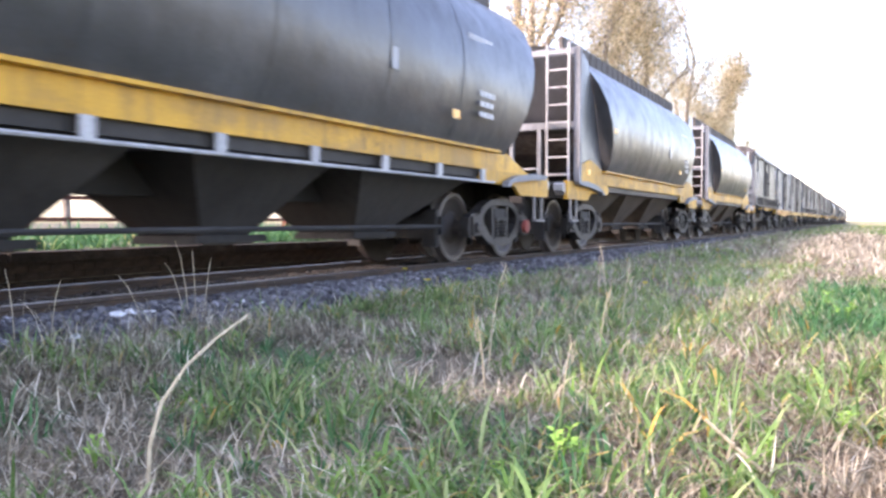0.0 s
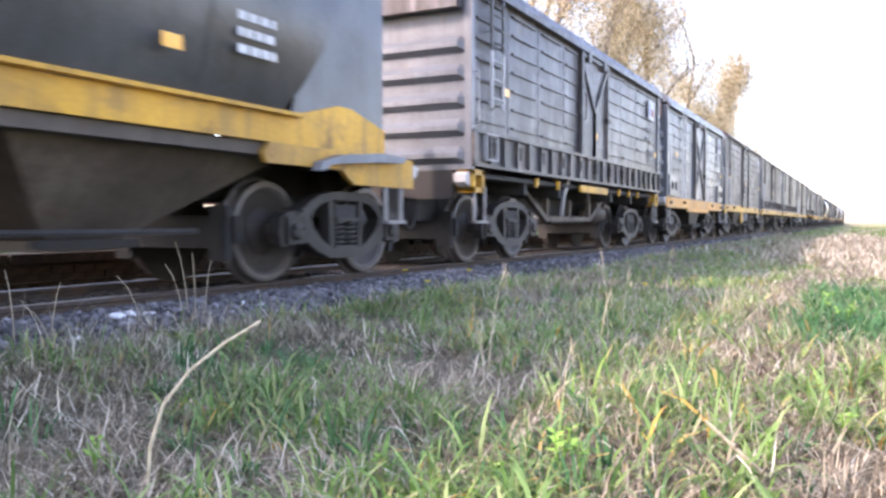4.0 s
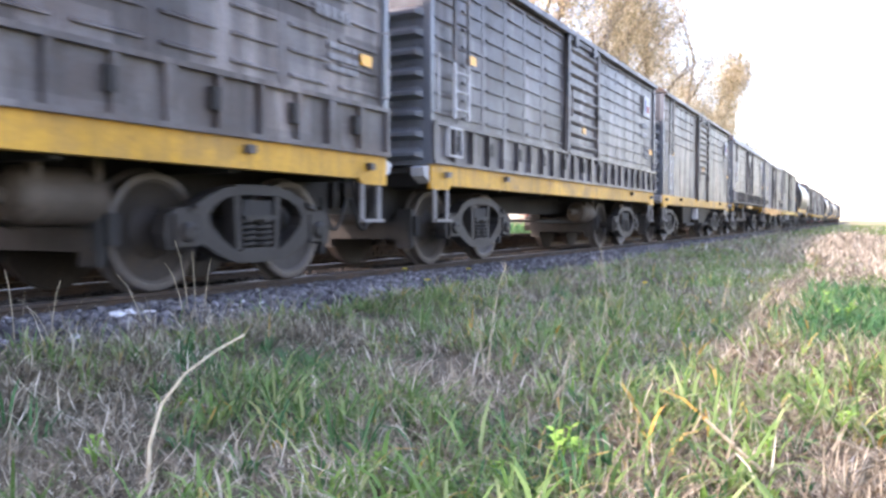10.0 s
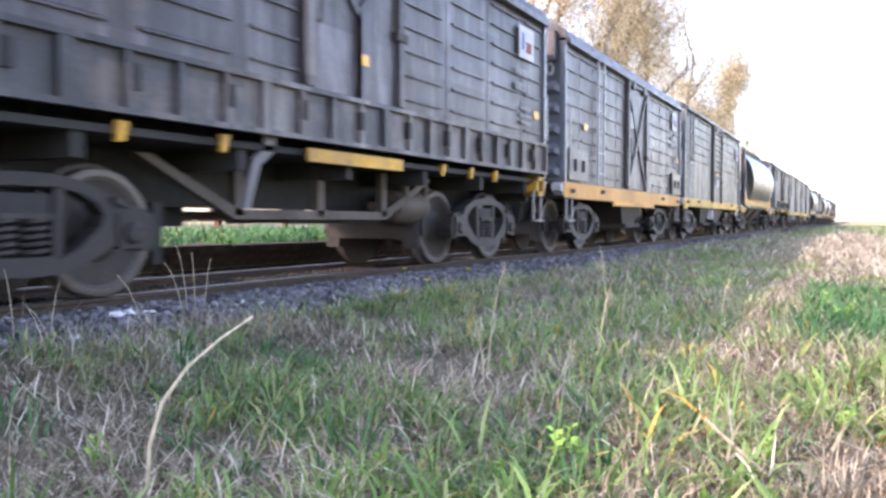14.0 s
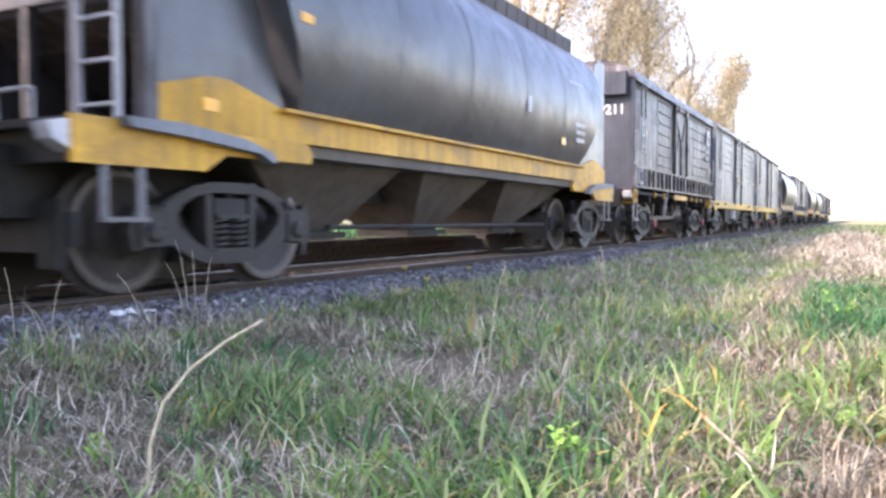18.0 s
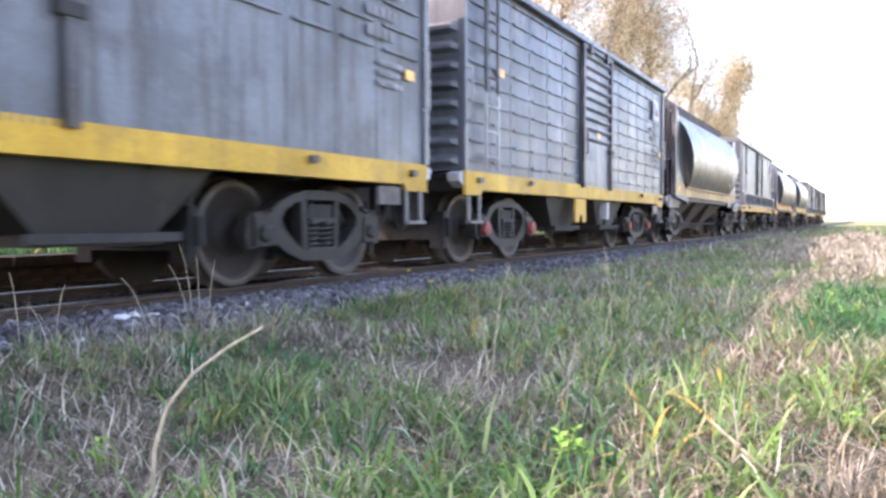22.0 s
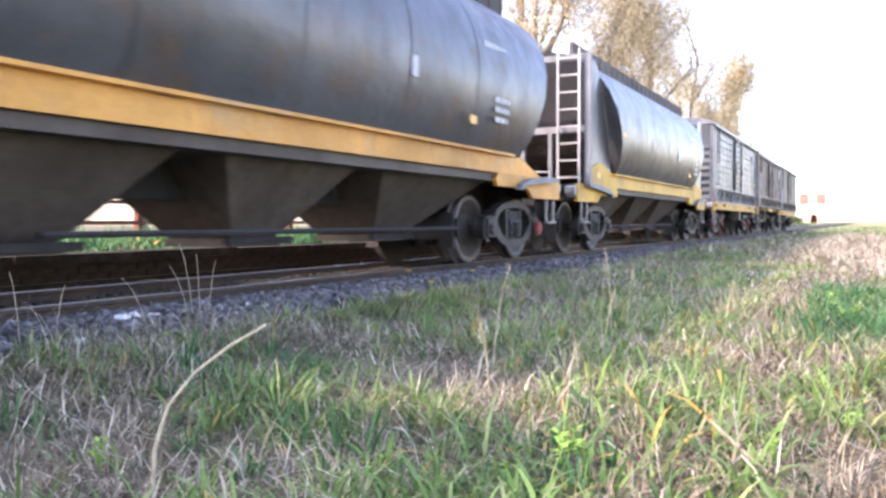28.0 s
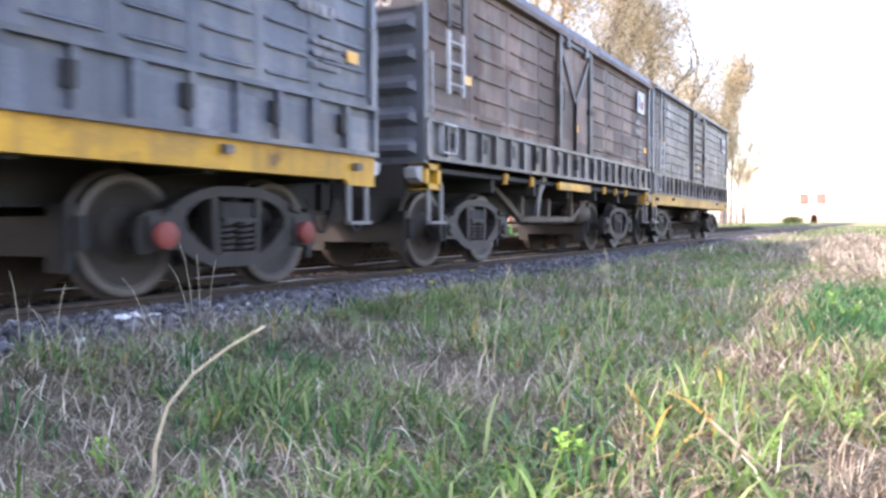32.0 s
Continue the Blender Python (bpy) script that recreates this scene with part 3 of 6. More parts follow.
def coupling(wagon, half):
    for s in (-1, 1):
        bm = bmesh.new()
        rod(bm, (s * (half - 0.35), 0, 0.76), (s * (half + 0.22), 0, 0.76), 0.10, n=12)
        box(bm, min(s * (half + 0.14), s * (half + 0.45)), max(s * (half + 0.14), s * (half + 0.45)), -0.19, 0.15, 0.58, 0.94)
        box(bm, min(s * (half + 0.30), s * (half + 0.50)), max(s * (half + 0.30), s * (half + 0.50)), -0.25, -0.12, 0.64, 0.90)
        part("coupler", bm, BOGIE, wagon, "grimy cast knuckle coupler", bevel=0.045)
        bm = bmesh.new()
        box(bm, min(s * (half - 0.55), s * (half - 0.02)), max(s * (half - 0.55), s * (half - 0.02)), -0.34, 0.34, 0.52, 0.98)
        part("draft_gear", bm, UNDER, wagon, bevel=0.03)
        bm = bmesh.new()
        pts = [Vector((s * (half - 0.05 + 0.46 * k / 7), -0.34, 0.74 - 0.32 * math.sin(math.pi * k / 7))) for k in range(8)]
        tube(bm, pts, 0.024)
        part("brake_hose", bm, UNDER, wagon)
        for y in (-HALF + 0.10, HALF - 0.10):
            bm = bmesh.new()
            x = s * half
            slab(bm, [(x - s * 0.03, 0.90), (x + s * 0.11, 0.97), (x + s * 0.14, 1.06), (x + s * 0.02, 1.09), (x - s * 0.03, 1.09)], y - 0.075, y + 0.075)
            part("push_pole_pocket", bm, PALE, wagon, "pale corner casting", bevel=0.025)


def underframe(wagon, half, z=0.98):
    part("centre_sill", boxes((-half + 0.1, half - 0.1, -0.16, 0.16, 0.62, z - 0.02)), UNDER, wagon)
    me = finish("cross_bearer", boxes((-0.05, 0.05, -HALF + 0.1, HALF - 0.1, z - 0.18, z - 0.02)), UNDER)
    for k in range(7):
        part("cross_bearer", me, UNDER, wagon).location = ((-1 + k / 3) * (half - 0.5), 0, 0)
    part("floor_plate", boxes((-half + 0.06, half - 0.06, -HALF + 0.06, HALF - 0.06, z - 0.02, z + 0.03)), UNDER, wagon)


def brake_gear(wagon, x):
    bm = bmesh.new()
    lathe_x(bm, x, -0.50, 0.66, [(0.06, 0.0), (0.15, 0.03), (0.19, 0.10), (0.19, 0.60), (0.15, 0.68), (0.05, 0.70)])
    rod(bm, (x - 0.35, -0.50, 0.66), (x, -0.50, 0.66), 0.05, n=8)
    box(bm, x + 0.1, x + 0.16, -0.66, -0.58, 0.6, 0.95)
    box(bm, x + 0.55, x + 0.61, -0.66, -0.58, 0.6, 0.95)
    part("brake_cylinder", bm, CHUTE, wagon, "dusty brake cylinder", smooth=True)
    bm = bmesh.new()
    rod(bm, (x - 1.6, -0.35, 0.50), (x + 2.6, -0.35, 0.47), 0.022, n=6)
    rod(bm, (x - 1.6, 0.35, 0.50), (x + 2.4, 0.35, 0.50), 0.022, n=6)
    part("brake_rod", bm, UNDER, wagon)


def plaque(wagon, name, x, z, w, h, material, label, y=-HALF, tilt=0.0):
    p = part(name, boxes((-w / 2, w / 2, -0.005, 0.002, -h / 2, h / 2)), material, wagon, label)
    p.location, p.rotation_euler = (x, y - 0.004, z), (0, tilt, 0)
    return p


def bars(wagon, x, z, w, rows, y=-HALF, h=0.055, seed=0):
    """Writing too worn to read, as plain bars."""
    rnd = random.Random(seed)
    bm = bmesh.new()
    for r in range(rows):
        a = x - w / 2
        while a < x + w / 2 - 0.03:
            b = min(a + rnd.uniform(0.05, 0.12), x + w / 2)
            box(bm, a, b, y - 0.006, y, z - r * h * 1.9 - h, z - r * h * 1.9)
            a = b + 0.025
    tagged(part("faded_marking", bm, FAINT if y > -1.2 else WHITE, wagon), "faded white stencilled marking", kind="stuff")


def lettering(wagon, body, m, size, material=None):
    cu = bpy.data.curves.new("number", "FONT")
    cu.body, cu.size, cu.extrude, cu.align_x = body, size, 0.002, "CENTER"
    cu.offset = size * 0.02
    tmp = bpy.data.objects.new("number", cu)
    me = bpy.data.meshes.new_from_object(tmp)
    bpy.data.objects.remove(tmp)
    me.materials.clear()
    me.materials.append(material or WHITE)
    p = part("painted_number", me, WHITE, wagon, "white painted number " + body)
    p.matrix_basis = m
    return p


def side_sheet(x0, x1, z0, z1, cols, rows, side=-1, skip=(), depth=0.026, start=0, seam=0.05):
    """A steel side with short pressed ribs between upright seams. cols: seam places."""
    bm = bmesh.new()
    y = side * (HALF - 0.03)
    box(bm, x0, x1, min(y, y - side * 0.03), max(y, y - side * 0.03), z0, z1)
    for a, b in zip(cols, cols[1:]):
        if any(p < (a + b) / 2 < q for p, q in skip):
            continue
        for r in range(start, rows):
            z = z0 + (z1 - z0) * (r + 0.6) / rows
            m = 0.12 * (b - a)
            pts = [(y, z - 0.022), (y + side * depth, z - 0.024), (y + side * depth, z - 0.006), (y, z + 0.008)]
            section(bm, pts, a + m, b - m)
    for a in cols:
        box(bm, a - seam, a + seam, min(y, y + side * 0.004), max(y, y + side * 0.004), z0, z1)
    return bm


def corrugated_end(x, s, z0, z1, ribs):
    """An end wall pressed into deep corrugations; s: which way it faces."""
    bm = bmesh.new()
    w = HALF - 0.05
    step = (z1 - 0.55 - z0) / ribs
    line = [(x - s * 0.05, z0), (x, z0)]
    for k in range(ribs):
        z = z0 + step * k
        line += [(x, z + step * 0.22), (x + s * 0.085, z + step * 0.42), (x + s * 0.085, z + step * 0.60), (x, z + step * 0.86)]
    line += [(x, z1), (x - s * 0.05, z1)]
    ends = (-w, -w + 0.10, w - 0.10, w)
    rows = [[bm.verts.new((px if 0 < k < 3 else min(px, x) if s > 0 else max(px, x), y, pz)) for px, pz in line] for k, y in enumerate(ends)]
    for a, c in zip(rows, rows[1:]):
        for i in range(len(line) - 1):
            bm.faces.new((a[i], a[i + 1], c[i + 1], c[i]))
        bm.faces.new((a[-1], a[0], c[0], c[-1]))
    return bm


def arched_roof(half, z_eave, rise, over=0.03):
    bm = bmesh.new()
    pts = []
    for k in range(13):
        a = math.pi * k / 12
        pts.append(((HALF + over) * math.cos(a), z_eave + rise * math.sin(a) ** 0.8))
    section(bm, pts, -half - 0.04, half + 0.04)
    for k in range(9):
        x = -half + 2 * half * k / 8
        for (ya, za), (yb, zb) in zip(pts, pts[1:]):
            v = [bm.verts.new((x + d, y, z + e)) for d in (-0.03, 0.03) for (y, z), e in (((ya, za), 0.018), ((yb, zb), 0.018))]
            bm.faces.new((v[0], v[1], v[3], v[2]))
    box(bm, -half - 0.04, half + 0.04, -HALF - over - 0.012, -HALF - over + 0.01, z_eave - 0.07, z_eave + 0.01)
    box(bm, -half - 0.04, half + 0.04, HALF + over - 0.01, HALF + over + 0.012, z_eave - 0.07, z_eave + 0.01)
    return bm


def stake_skirt(wagon, half, z0, z1, paint):
    bm = bmesh.new()
    for s in (-1, 1):
        y = s * HALF
        box(bm, -half, half, min(y, y - s * 0.03), max(y, y - s * 0.03), z0, z1)
        for z in (z0 + 0.015, z1 - 0.015):
            box(bm, -half, half, min(y, y + s * 0.05), max(y, y + s * 0.05), z - 0.02, z + 0.02)
        n = 22
        for k in range(n + 1):
            x = -half + 0.03 + (2 * half - 0.06) * k / n
            wide = 0.05 if k % 4 == 0 else 0.022
            box(bm, x - wide, x + wide, min(y, y + s * 0.045), max(y, y + s * 0.045), z0 + 0.03, z1 - 0.03)
    part("side_beam", bm, paint, wagon)
    me = finish("stake_pocket", boxes((-0.035, 0.035, -0.05, 0.0, -0.08, 0.08)), UNDER, 0.01)
    for k in range(11):
        part("stake_pocket", me, UNDER, wagon, "dark stake pocket").location = (-half + 0.55 + (2 * half - 1.1) * k / 10, -HALF, (z0 + z1) / 2 + 0.02)
    bm = bmesh.new()
    x, z, h = -half + 0.48, (z0 + z1) / 2 + 0.03, 0.15
    for a in (-0.16, 0.16):
        box(bm, x + a - 0.010, x + a + 0.010, -HALF - 0.055, -HALF, z - h, z + h)
    for c in (-h, h):
        box(bm, x - 0.17, x + 0.17, -HALF - 0.055, -HALF, z + c - 0.010, z + c + 0.010)
    part("card_holder", bm, PALE, wagon, "pale framed card holder")


def grab_iron(wagon, x, y, z0, z1, out=-0.06):
    bm = bmesh.new()
    rod(bm, (x, y + out, z0), (x, y + out, z1), 0.012, n=6)
    for z in (z0, z1):
        rod(bm, (x, y, z), (x, y + out, z), 0.012, n=6)
    part("grab_iron", bm, PALE, wagon)


def new_wagon(name, c0, c1, label):
    c = (c0 + c1) / 2
    w = thing(name, pose(c, TRACK_Y, RAIL_Z), label, "freight wagon", "wagons of the passing train")
    TRAIN.append((w, c))
    return w, (c1 - c0) / 2


def end_ladder(wagon, x, z0, z1):
    bm = bmesh.new()
    ladder(bm, (x, -HALF - 0.05), 0.34, z0, z1, 0, max(3, round((z1 - z0) / 0.32)))
    part("ladder", bm, PALE, wagon, "pale steel ladder")


def sill(wagon, half, paint, z0=0.85, z1=1.09, drop=0.10):
    bm = bmesh.new()
    for s in (-1, 1):
        y = s * HALF
        slab(bm, [(-half, z0 - drop), (-half + 0.40, z0 - drop), (-half + 0.48, z0), (half - 0.48, z0), (half - 0.40, z0 - drop), (half, z0 - drop), (half, z1), (-half, z1)], min(y, y - s * 0.04), max(y, y - s * 0.04))
        box(bm, -half + 0.5, half - 0.5, min(y, y - s * 0.12), max(y, y - s * 0.12), z0 - 0.012, z0 + 0.012)
    part("side_sill", bm, paint, wagon, bevel=0.006)
    for s in (-1, 1):
        x = s * half
        part("buffer_beam", boxes((min(x - s * 0.16, x - s * 0.26), max(x - s * 0.16, x - s * 0.26), -HALF + 0.05, HALF - 0.05, z0 - 0.02, z1 - 0.02)), UNDER, wagon)
        me = finish("lamp_bracket", boxes((-0.04, 0.04, -0.06, 0.0, -0.03, 0.03)), WORN, 0.015)
        part("lamp_bracket", me, PALE, wagon, "pale rope hook on the sill").location = (s * (half - 0.32), -HALF, z0 + 0.10)
        part("lamp_bracket", me, PALE, wagon, "pale rope hook on the sill").location = (s * (half - 1.95), -HALF, z0 + 0.13)


def chutes(wagon, xs, top, bottom, z_bottom=0.34, paint=None, wide=0.55, inset=0.10, slope=False):
    for x in xs:
        bm = bmesh.new()
        fore, aft = (1.75 * top if slope and x == xs[0] else top), (1.75 * top if slope and x == xs[-1] else top)
        a = [bm.verts.new((x + (aft if sx > 0 else -fore), sy * (HALF - inset), 1.02)) for sx, sy in ((-1, -1), (1, -1), (1, 1), (-1, 1))]
        b = [bm.verts.new((x + sx * bottom, sy * wide, z_bottom)) for sx, sy in ((-1, -1), (1, -1), (1, 1), (-1, 1))]
        for i in range(4):
            j = (i + 1) % 4
            bm.faces.new((a[i], b[i], b[j], a[j]))
        bm.faces.new(b[::-1])
        bm.faces.new(a)
        box(bm, x - bottom - 0.05, x + bottom + 0.05, -wide - 0.05, wide + 0.05, z_bottom - 0.05, z_bottom + 0.02)
        c = part("discharge_chute", bm, paint or CHUTE, wagon, "dusty steel discharge chute")
        part("slide_gate", boxes((x - bottom - 0.16, x + bottom + 0.16, -wide - 0.11, -wide - 0.05, z_bottom - 0.03, z_bottom + 0.03)), UNDER, c)


# ---- hopper wagon ----
TANK_CUT = ((1.05, 1.30), (1.19, 1.55), (1.28, 1.85), (1.31, 2.15), (1.28, 2.45), (1.18, 2.75), (1.01, 3.02), (0.79, 3.22), (0.52, 3.36), (0.18, 3.42))


def hopper(c0, c1, label, paint, band, chute_x, red=(), number="", marks=0, open_rear=False):
    frame_paint = GREY if marks in (4, 5) else FRAME
    w, half = new_wagon("hopper_wagon", c0, c1, label)
    px = half - 0.55                      # corner posts
    cut = [(-y, z) for y, z in TANK_CUT] + [(y, z) for y, z in TANK_CUT[::-1]]
    bm = bmesh.new()
    edge = lambda z: px - 1.50 + (z - 1.40) * 0.54
    back = (lambda z: px - 1.00 + (z - 1.40) * 0.44) if open_rear else edge
    n = 14
    rings = []
    for k in range(n + 1):
        f = -1 + 2 * k / n
        dent = 0.006 * math.sin(k * 2.7)
        rings.append([bm.verts.new((-edge(z) + (f + 1) / 2 * (edge(z) + back(z)), y * (1 + dent), z)) for y, z in cut])
    for a, b in zip(rings, rings[1:]):
        for i in range(len(cut) - 1):
            bm.faces.new((a[i], a[i + 1], b[i + 1], b[i]))
    bm.faces.new(rings[0])
    bm.faces.new(rings[-1][::-1])
    part("tank", bm, paint, w, "smooth rounded grey steel tank with dull reflections", smooth=True)
    for x in (-2.3, -0.75, 0.85, 2.35):
        bm = bmesh.new()
        rows = [[bm.verts.new((x + d, y * 1.007, z + 0.005)) for y, z in cut] for d in (-0.014, 0.014)]
        for i in range(len(cut) - 1):
            bm.faces.new((rows[0][i], rows[0][i + 1], rows[1][i + 1], rows[1][i]))
        part("weld_seam", bm, paint, w, smooth=True)
    bm = bmesh.new()                      # roof coaming and walkway
    box(bm, -px + 0.5, px - 0.5, -0.62, -0.56, 3.26, 3.56)
    box(bm, -px + 0.5, px - 0.5, 0.56, 0.62, 3.26, 3.56)
    for k in range(24):
        x = (-1 + 2 * k / 23) * (px - 0.55)
        box(bm, x - 0.02, x + 0.02, -0.632, -0.62, 3.27, 3.55)
    part("roof_coaming", bm, COAMING, w, "dark roof coaming and walkway")
    for k in range(4):
        x = -2.7 + k * 1.8
        part("hatch", boxes((x - 0.55, x + 0.55, -0.40, 0.40, 3.44, 3.56)), DARK, w, bevel=0.03)
    bm = bmesh.new()                      # side band
    for s in (-1, 1):
        y = s * HALF
        rear = [(px - 0.15, 1.12), (px - 0.32, 1.16), (px - 1.05, 1.385)] if open_rear else [(px, 1.12), (px, 1.36), (px - 0.55, 1.50), (px - 0.75, 1.50), (px - 1.35, 1.36)]
        slab(bm, [(-px, 1.12), *rear, (-px + 1.35, 1.36), (-px + 0.75, 1.50), (-px + 0.55, 1.50), (-px, 1.36)], min(y, y - s * 0.035), max(y, y - s * 0.035))
        box(bm, -px + 1.3, px - 1.3, min(y, y + s * 0.07), max(y, y + s * 0.07), 1.335, 1.365)
    part("side_band", bm, band, w, "yellow side band")
    for e in (-1, 1):
        shut = e < 0 or not open_rear
        if shut:
            for s in (-1, 1):             # end side sheets with a curved inner edge
                bm = bmesh.new()
                y = s * (HALF - 0.02)
                pts = [(px, 1.30), (px, 3.20), (px - 0.30, 3.20)] + [(px - 0.42 - 0.98 * (1 - ((z - 1.3) / 1.9)) ** 0.75, z) for z in (3.1, 2.8, 2.5, 2.2, 1.9, 1.6, 1.30)]
                slab(bm, [(e * a, b) for a, b in pts], min(y, y - s * 0.02), max(y, y - s * 0.02))
                part("end_side_sheet", bm, paint, w, "flat grey end side sheet")
                part("inner_sheet", boxes((min(e * (px - 2.0), e * (px - 0.4)), max(e * (px - 2.0), e * (px - 0.4)), min(s * 0.88, s * 0.90), max(s * 0.88, s * 0.90), 1.11, 1.70)), paint, w)
                if e < 0:
                    part("corner_post", boxes((e * px - 0.05, e * px + 0.05, s * (HALF - 0.01) - 0.05, s * (HALF - 0.01) + 0.05, 1.12, 3.24)), frame_paint, w, "pale corner post", bevel=0.006)
        if e < 0:
            part("top_beam", boxes((e * px - 0.04, e * px + 0.04, -HALF + 0.04, HALF - 0.04, 3.14, 3.24)), frame_paint, w)
            part("end_beam", boxes((e * px - 0.04, e * px + 0.04, -HALF + 0.04, HALF - 0.04, 1.97, 2.08)), frame_paint, w, bevel=0.006)
            for y in (-0.42, 0.06):
                part("end_stanchion", boxes((e * px - 0.04, e * px + 0.04, y - 0.03, y + 0.03, 1.11, 1.98)), frame_paint, w, bevel=0.006)
            bm = bmesh.new()
            ladder(bm, (e * (px + 0.13), -HALF + 0.12), 0.36, 1.10, 3.30, 1, 8)
            part("ladder", bm, PALE if marks != 5 else DARK, w, "worn steel ladder at the end")
        bm = bmesh.new()
        slab(bm, [(e * (px - 0.1), 1.96), (e * (px - 0.1), 2.06), (e * (px - 2.2), 1.16), (e * (px - 2.2), 1.10)] if shut else [(e * (px - 1.0), 1.75), (e * (px - 1.0), 1.85), (e * (px - 2.2), 1.16), (e * (px - 2.2), 1.10)], -HALF + 0.1, HALF - 0.1)
        part("slope_sheet", bm, WORN, w)
        for y in (-HALF, HALF - 0.05):
            bm = bmesh.new()
            slab(bm, [(e * half, 0.84), (e * half, 1.12), (e * (half - 2.2), 1.12), (e * (half - 2.28), 1.04), (e * (half - 2.24), 0.96), (e * (half - 1.25), 0.96), (e * (half - 1.05), 0.84)], y, y + 0.05)
            part("end_sill", bm, band if band is not STALE else WORN, w, "worn end sill", bevel=0.006)
        part("headstock", boxes((min(e * (half - 0.12), e * (half - 0.22)), max(e * (half - 0.12), e * (half - 0.22)), -HALF + 0.06, HALF - 0.06, 0.86, 1.055)), UNDER, w, "sooty headstock")
        part("end_platform", boxes((min(e * half, e * (half - 1.9)), max(e * half, e * (half - 1.9)), -HALF + 0.06, HALF - 0.06, 1.06, 1.11)), UNDER, w)
        bm = bmesh.new()
        slab(bm, [(e * (half - 0.34), 1.07), (e * (half - 0.30), 1.13), (e * (half - 0.75), 1.135), (e * (half - 1.36), 1.08), (e * (half - 1.66), 1.00), (e * (half - 1.70), 0.93), (e * (half - 1.64), 0.93), (e * (half - 1.52), 0.99), (e * (half - 0.80), 1.05)], -HALF - 0.10, -HALF - 0.01)
        part("bogie_guard", bm, FRAME, w, "dented blue-grey steel guard plate", bevel=0.01)
        bm = bmesh.new()
        rod(bm, (e * (half - 0.12), -0.55, 1.12), (e * (half - 0.12), -0.55, 1.32), 0.014, n=6)
        rod(bm, (e * (half - 0.12), -0.55, 1.32), (e * (half - 0.12), -0.20, 1.32), 0.014, n=6)
        rod(bm, (e * (half - 0.12), -0.20, 1.32), (e * (half - 0.12), -0.20, 1.12), 0.014, n=6)
        part("grab_iron", bm, PALE, w)
        stirrup(w, e * (half - 0.36), -HALF + 0.02)
        add_bogie(w, e * (half - (1.50 if e < 0 else 1.30 if open_rear else 0.92)), red)
    bm = boxes((-half + 0.2, half - 0.2, -0.16, 0.16, 0.70, 1.02))
    part("underframe", bm, UNDER, w)
    part("floor_frame", boxes((-px + 1.2, px - 1.2, -HALF + 0.05, HALF - 0.05, 1.02, 1.115)), SOOTY if marks == 1 else CHUTE, w, "dusty floor frame above the chutes")
    top = 0.86
    chutes(w, chute_x, top, 0.26, 0.36, SOOTY if marks == 1 else CHUTE, 0.34, 0.22, True)
    if marks == 1:
        for k in range(7):
            part("pipe_hanger", boxes((-3.3 + k * 1.1 - 0.05, -3.3 + k * 1.1 + 0.05, -HALF - 0.02, -HALF + 0.01, 0.97, 1.12)), PALE, w, "pale grey pipe hanger")
        bm = bmesh.new()
        rod(bm, (-half + 1.6, -HALF, 0.975), (half - 1.9, -HALF, 0.975), 0.016, n=6)
        part("air_pipe", bm, PALE, w)
    bm = bmesh.new()
    rod(bm, (-half + 3.0, -0.70, 0.44), (half - 2.6, -0.70, 0.44), 0.025, n=6)
    part("brake_rod", bm, UNDER, w)
    coupling(w, half)
    for x, z in ((-half + 1.9, 2.05), (half - 3.4, 1.62), (-half + 1.1, 1.30)):
        y = -1.295 if z > 1.5 else -HALF
        plaque(w, "reflector", x, z, 0.16, 0.09, AMBER, "amber reflector plate", y)
    bars(w, half - 2.7, 2.55, 0.62, 1, -1.255, 0.13, 3 + marks)
    bars(w, half - 2.6, 1.95, 0.40, 3, -1.292, 0.06, 9 + marks)
    plaque(w, "notice", 0.9, 1.98, 0.11, 0.20, WHITE, "small white notice plate", -1.30, 0.05)
    if number:
        lettering(w, number, pose(-px - 0.05, 0.25, 2.62, 90, 0, -90), 0.26)
    return w


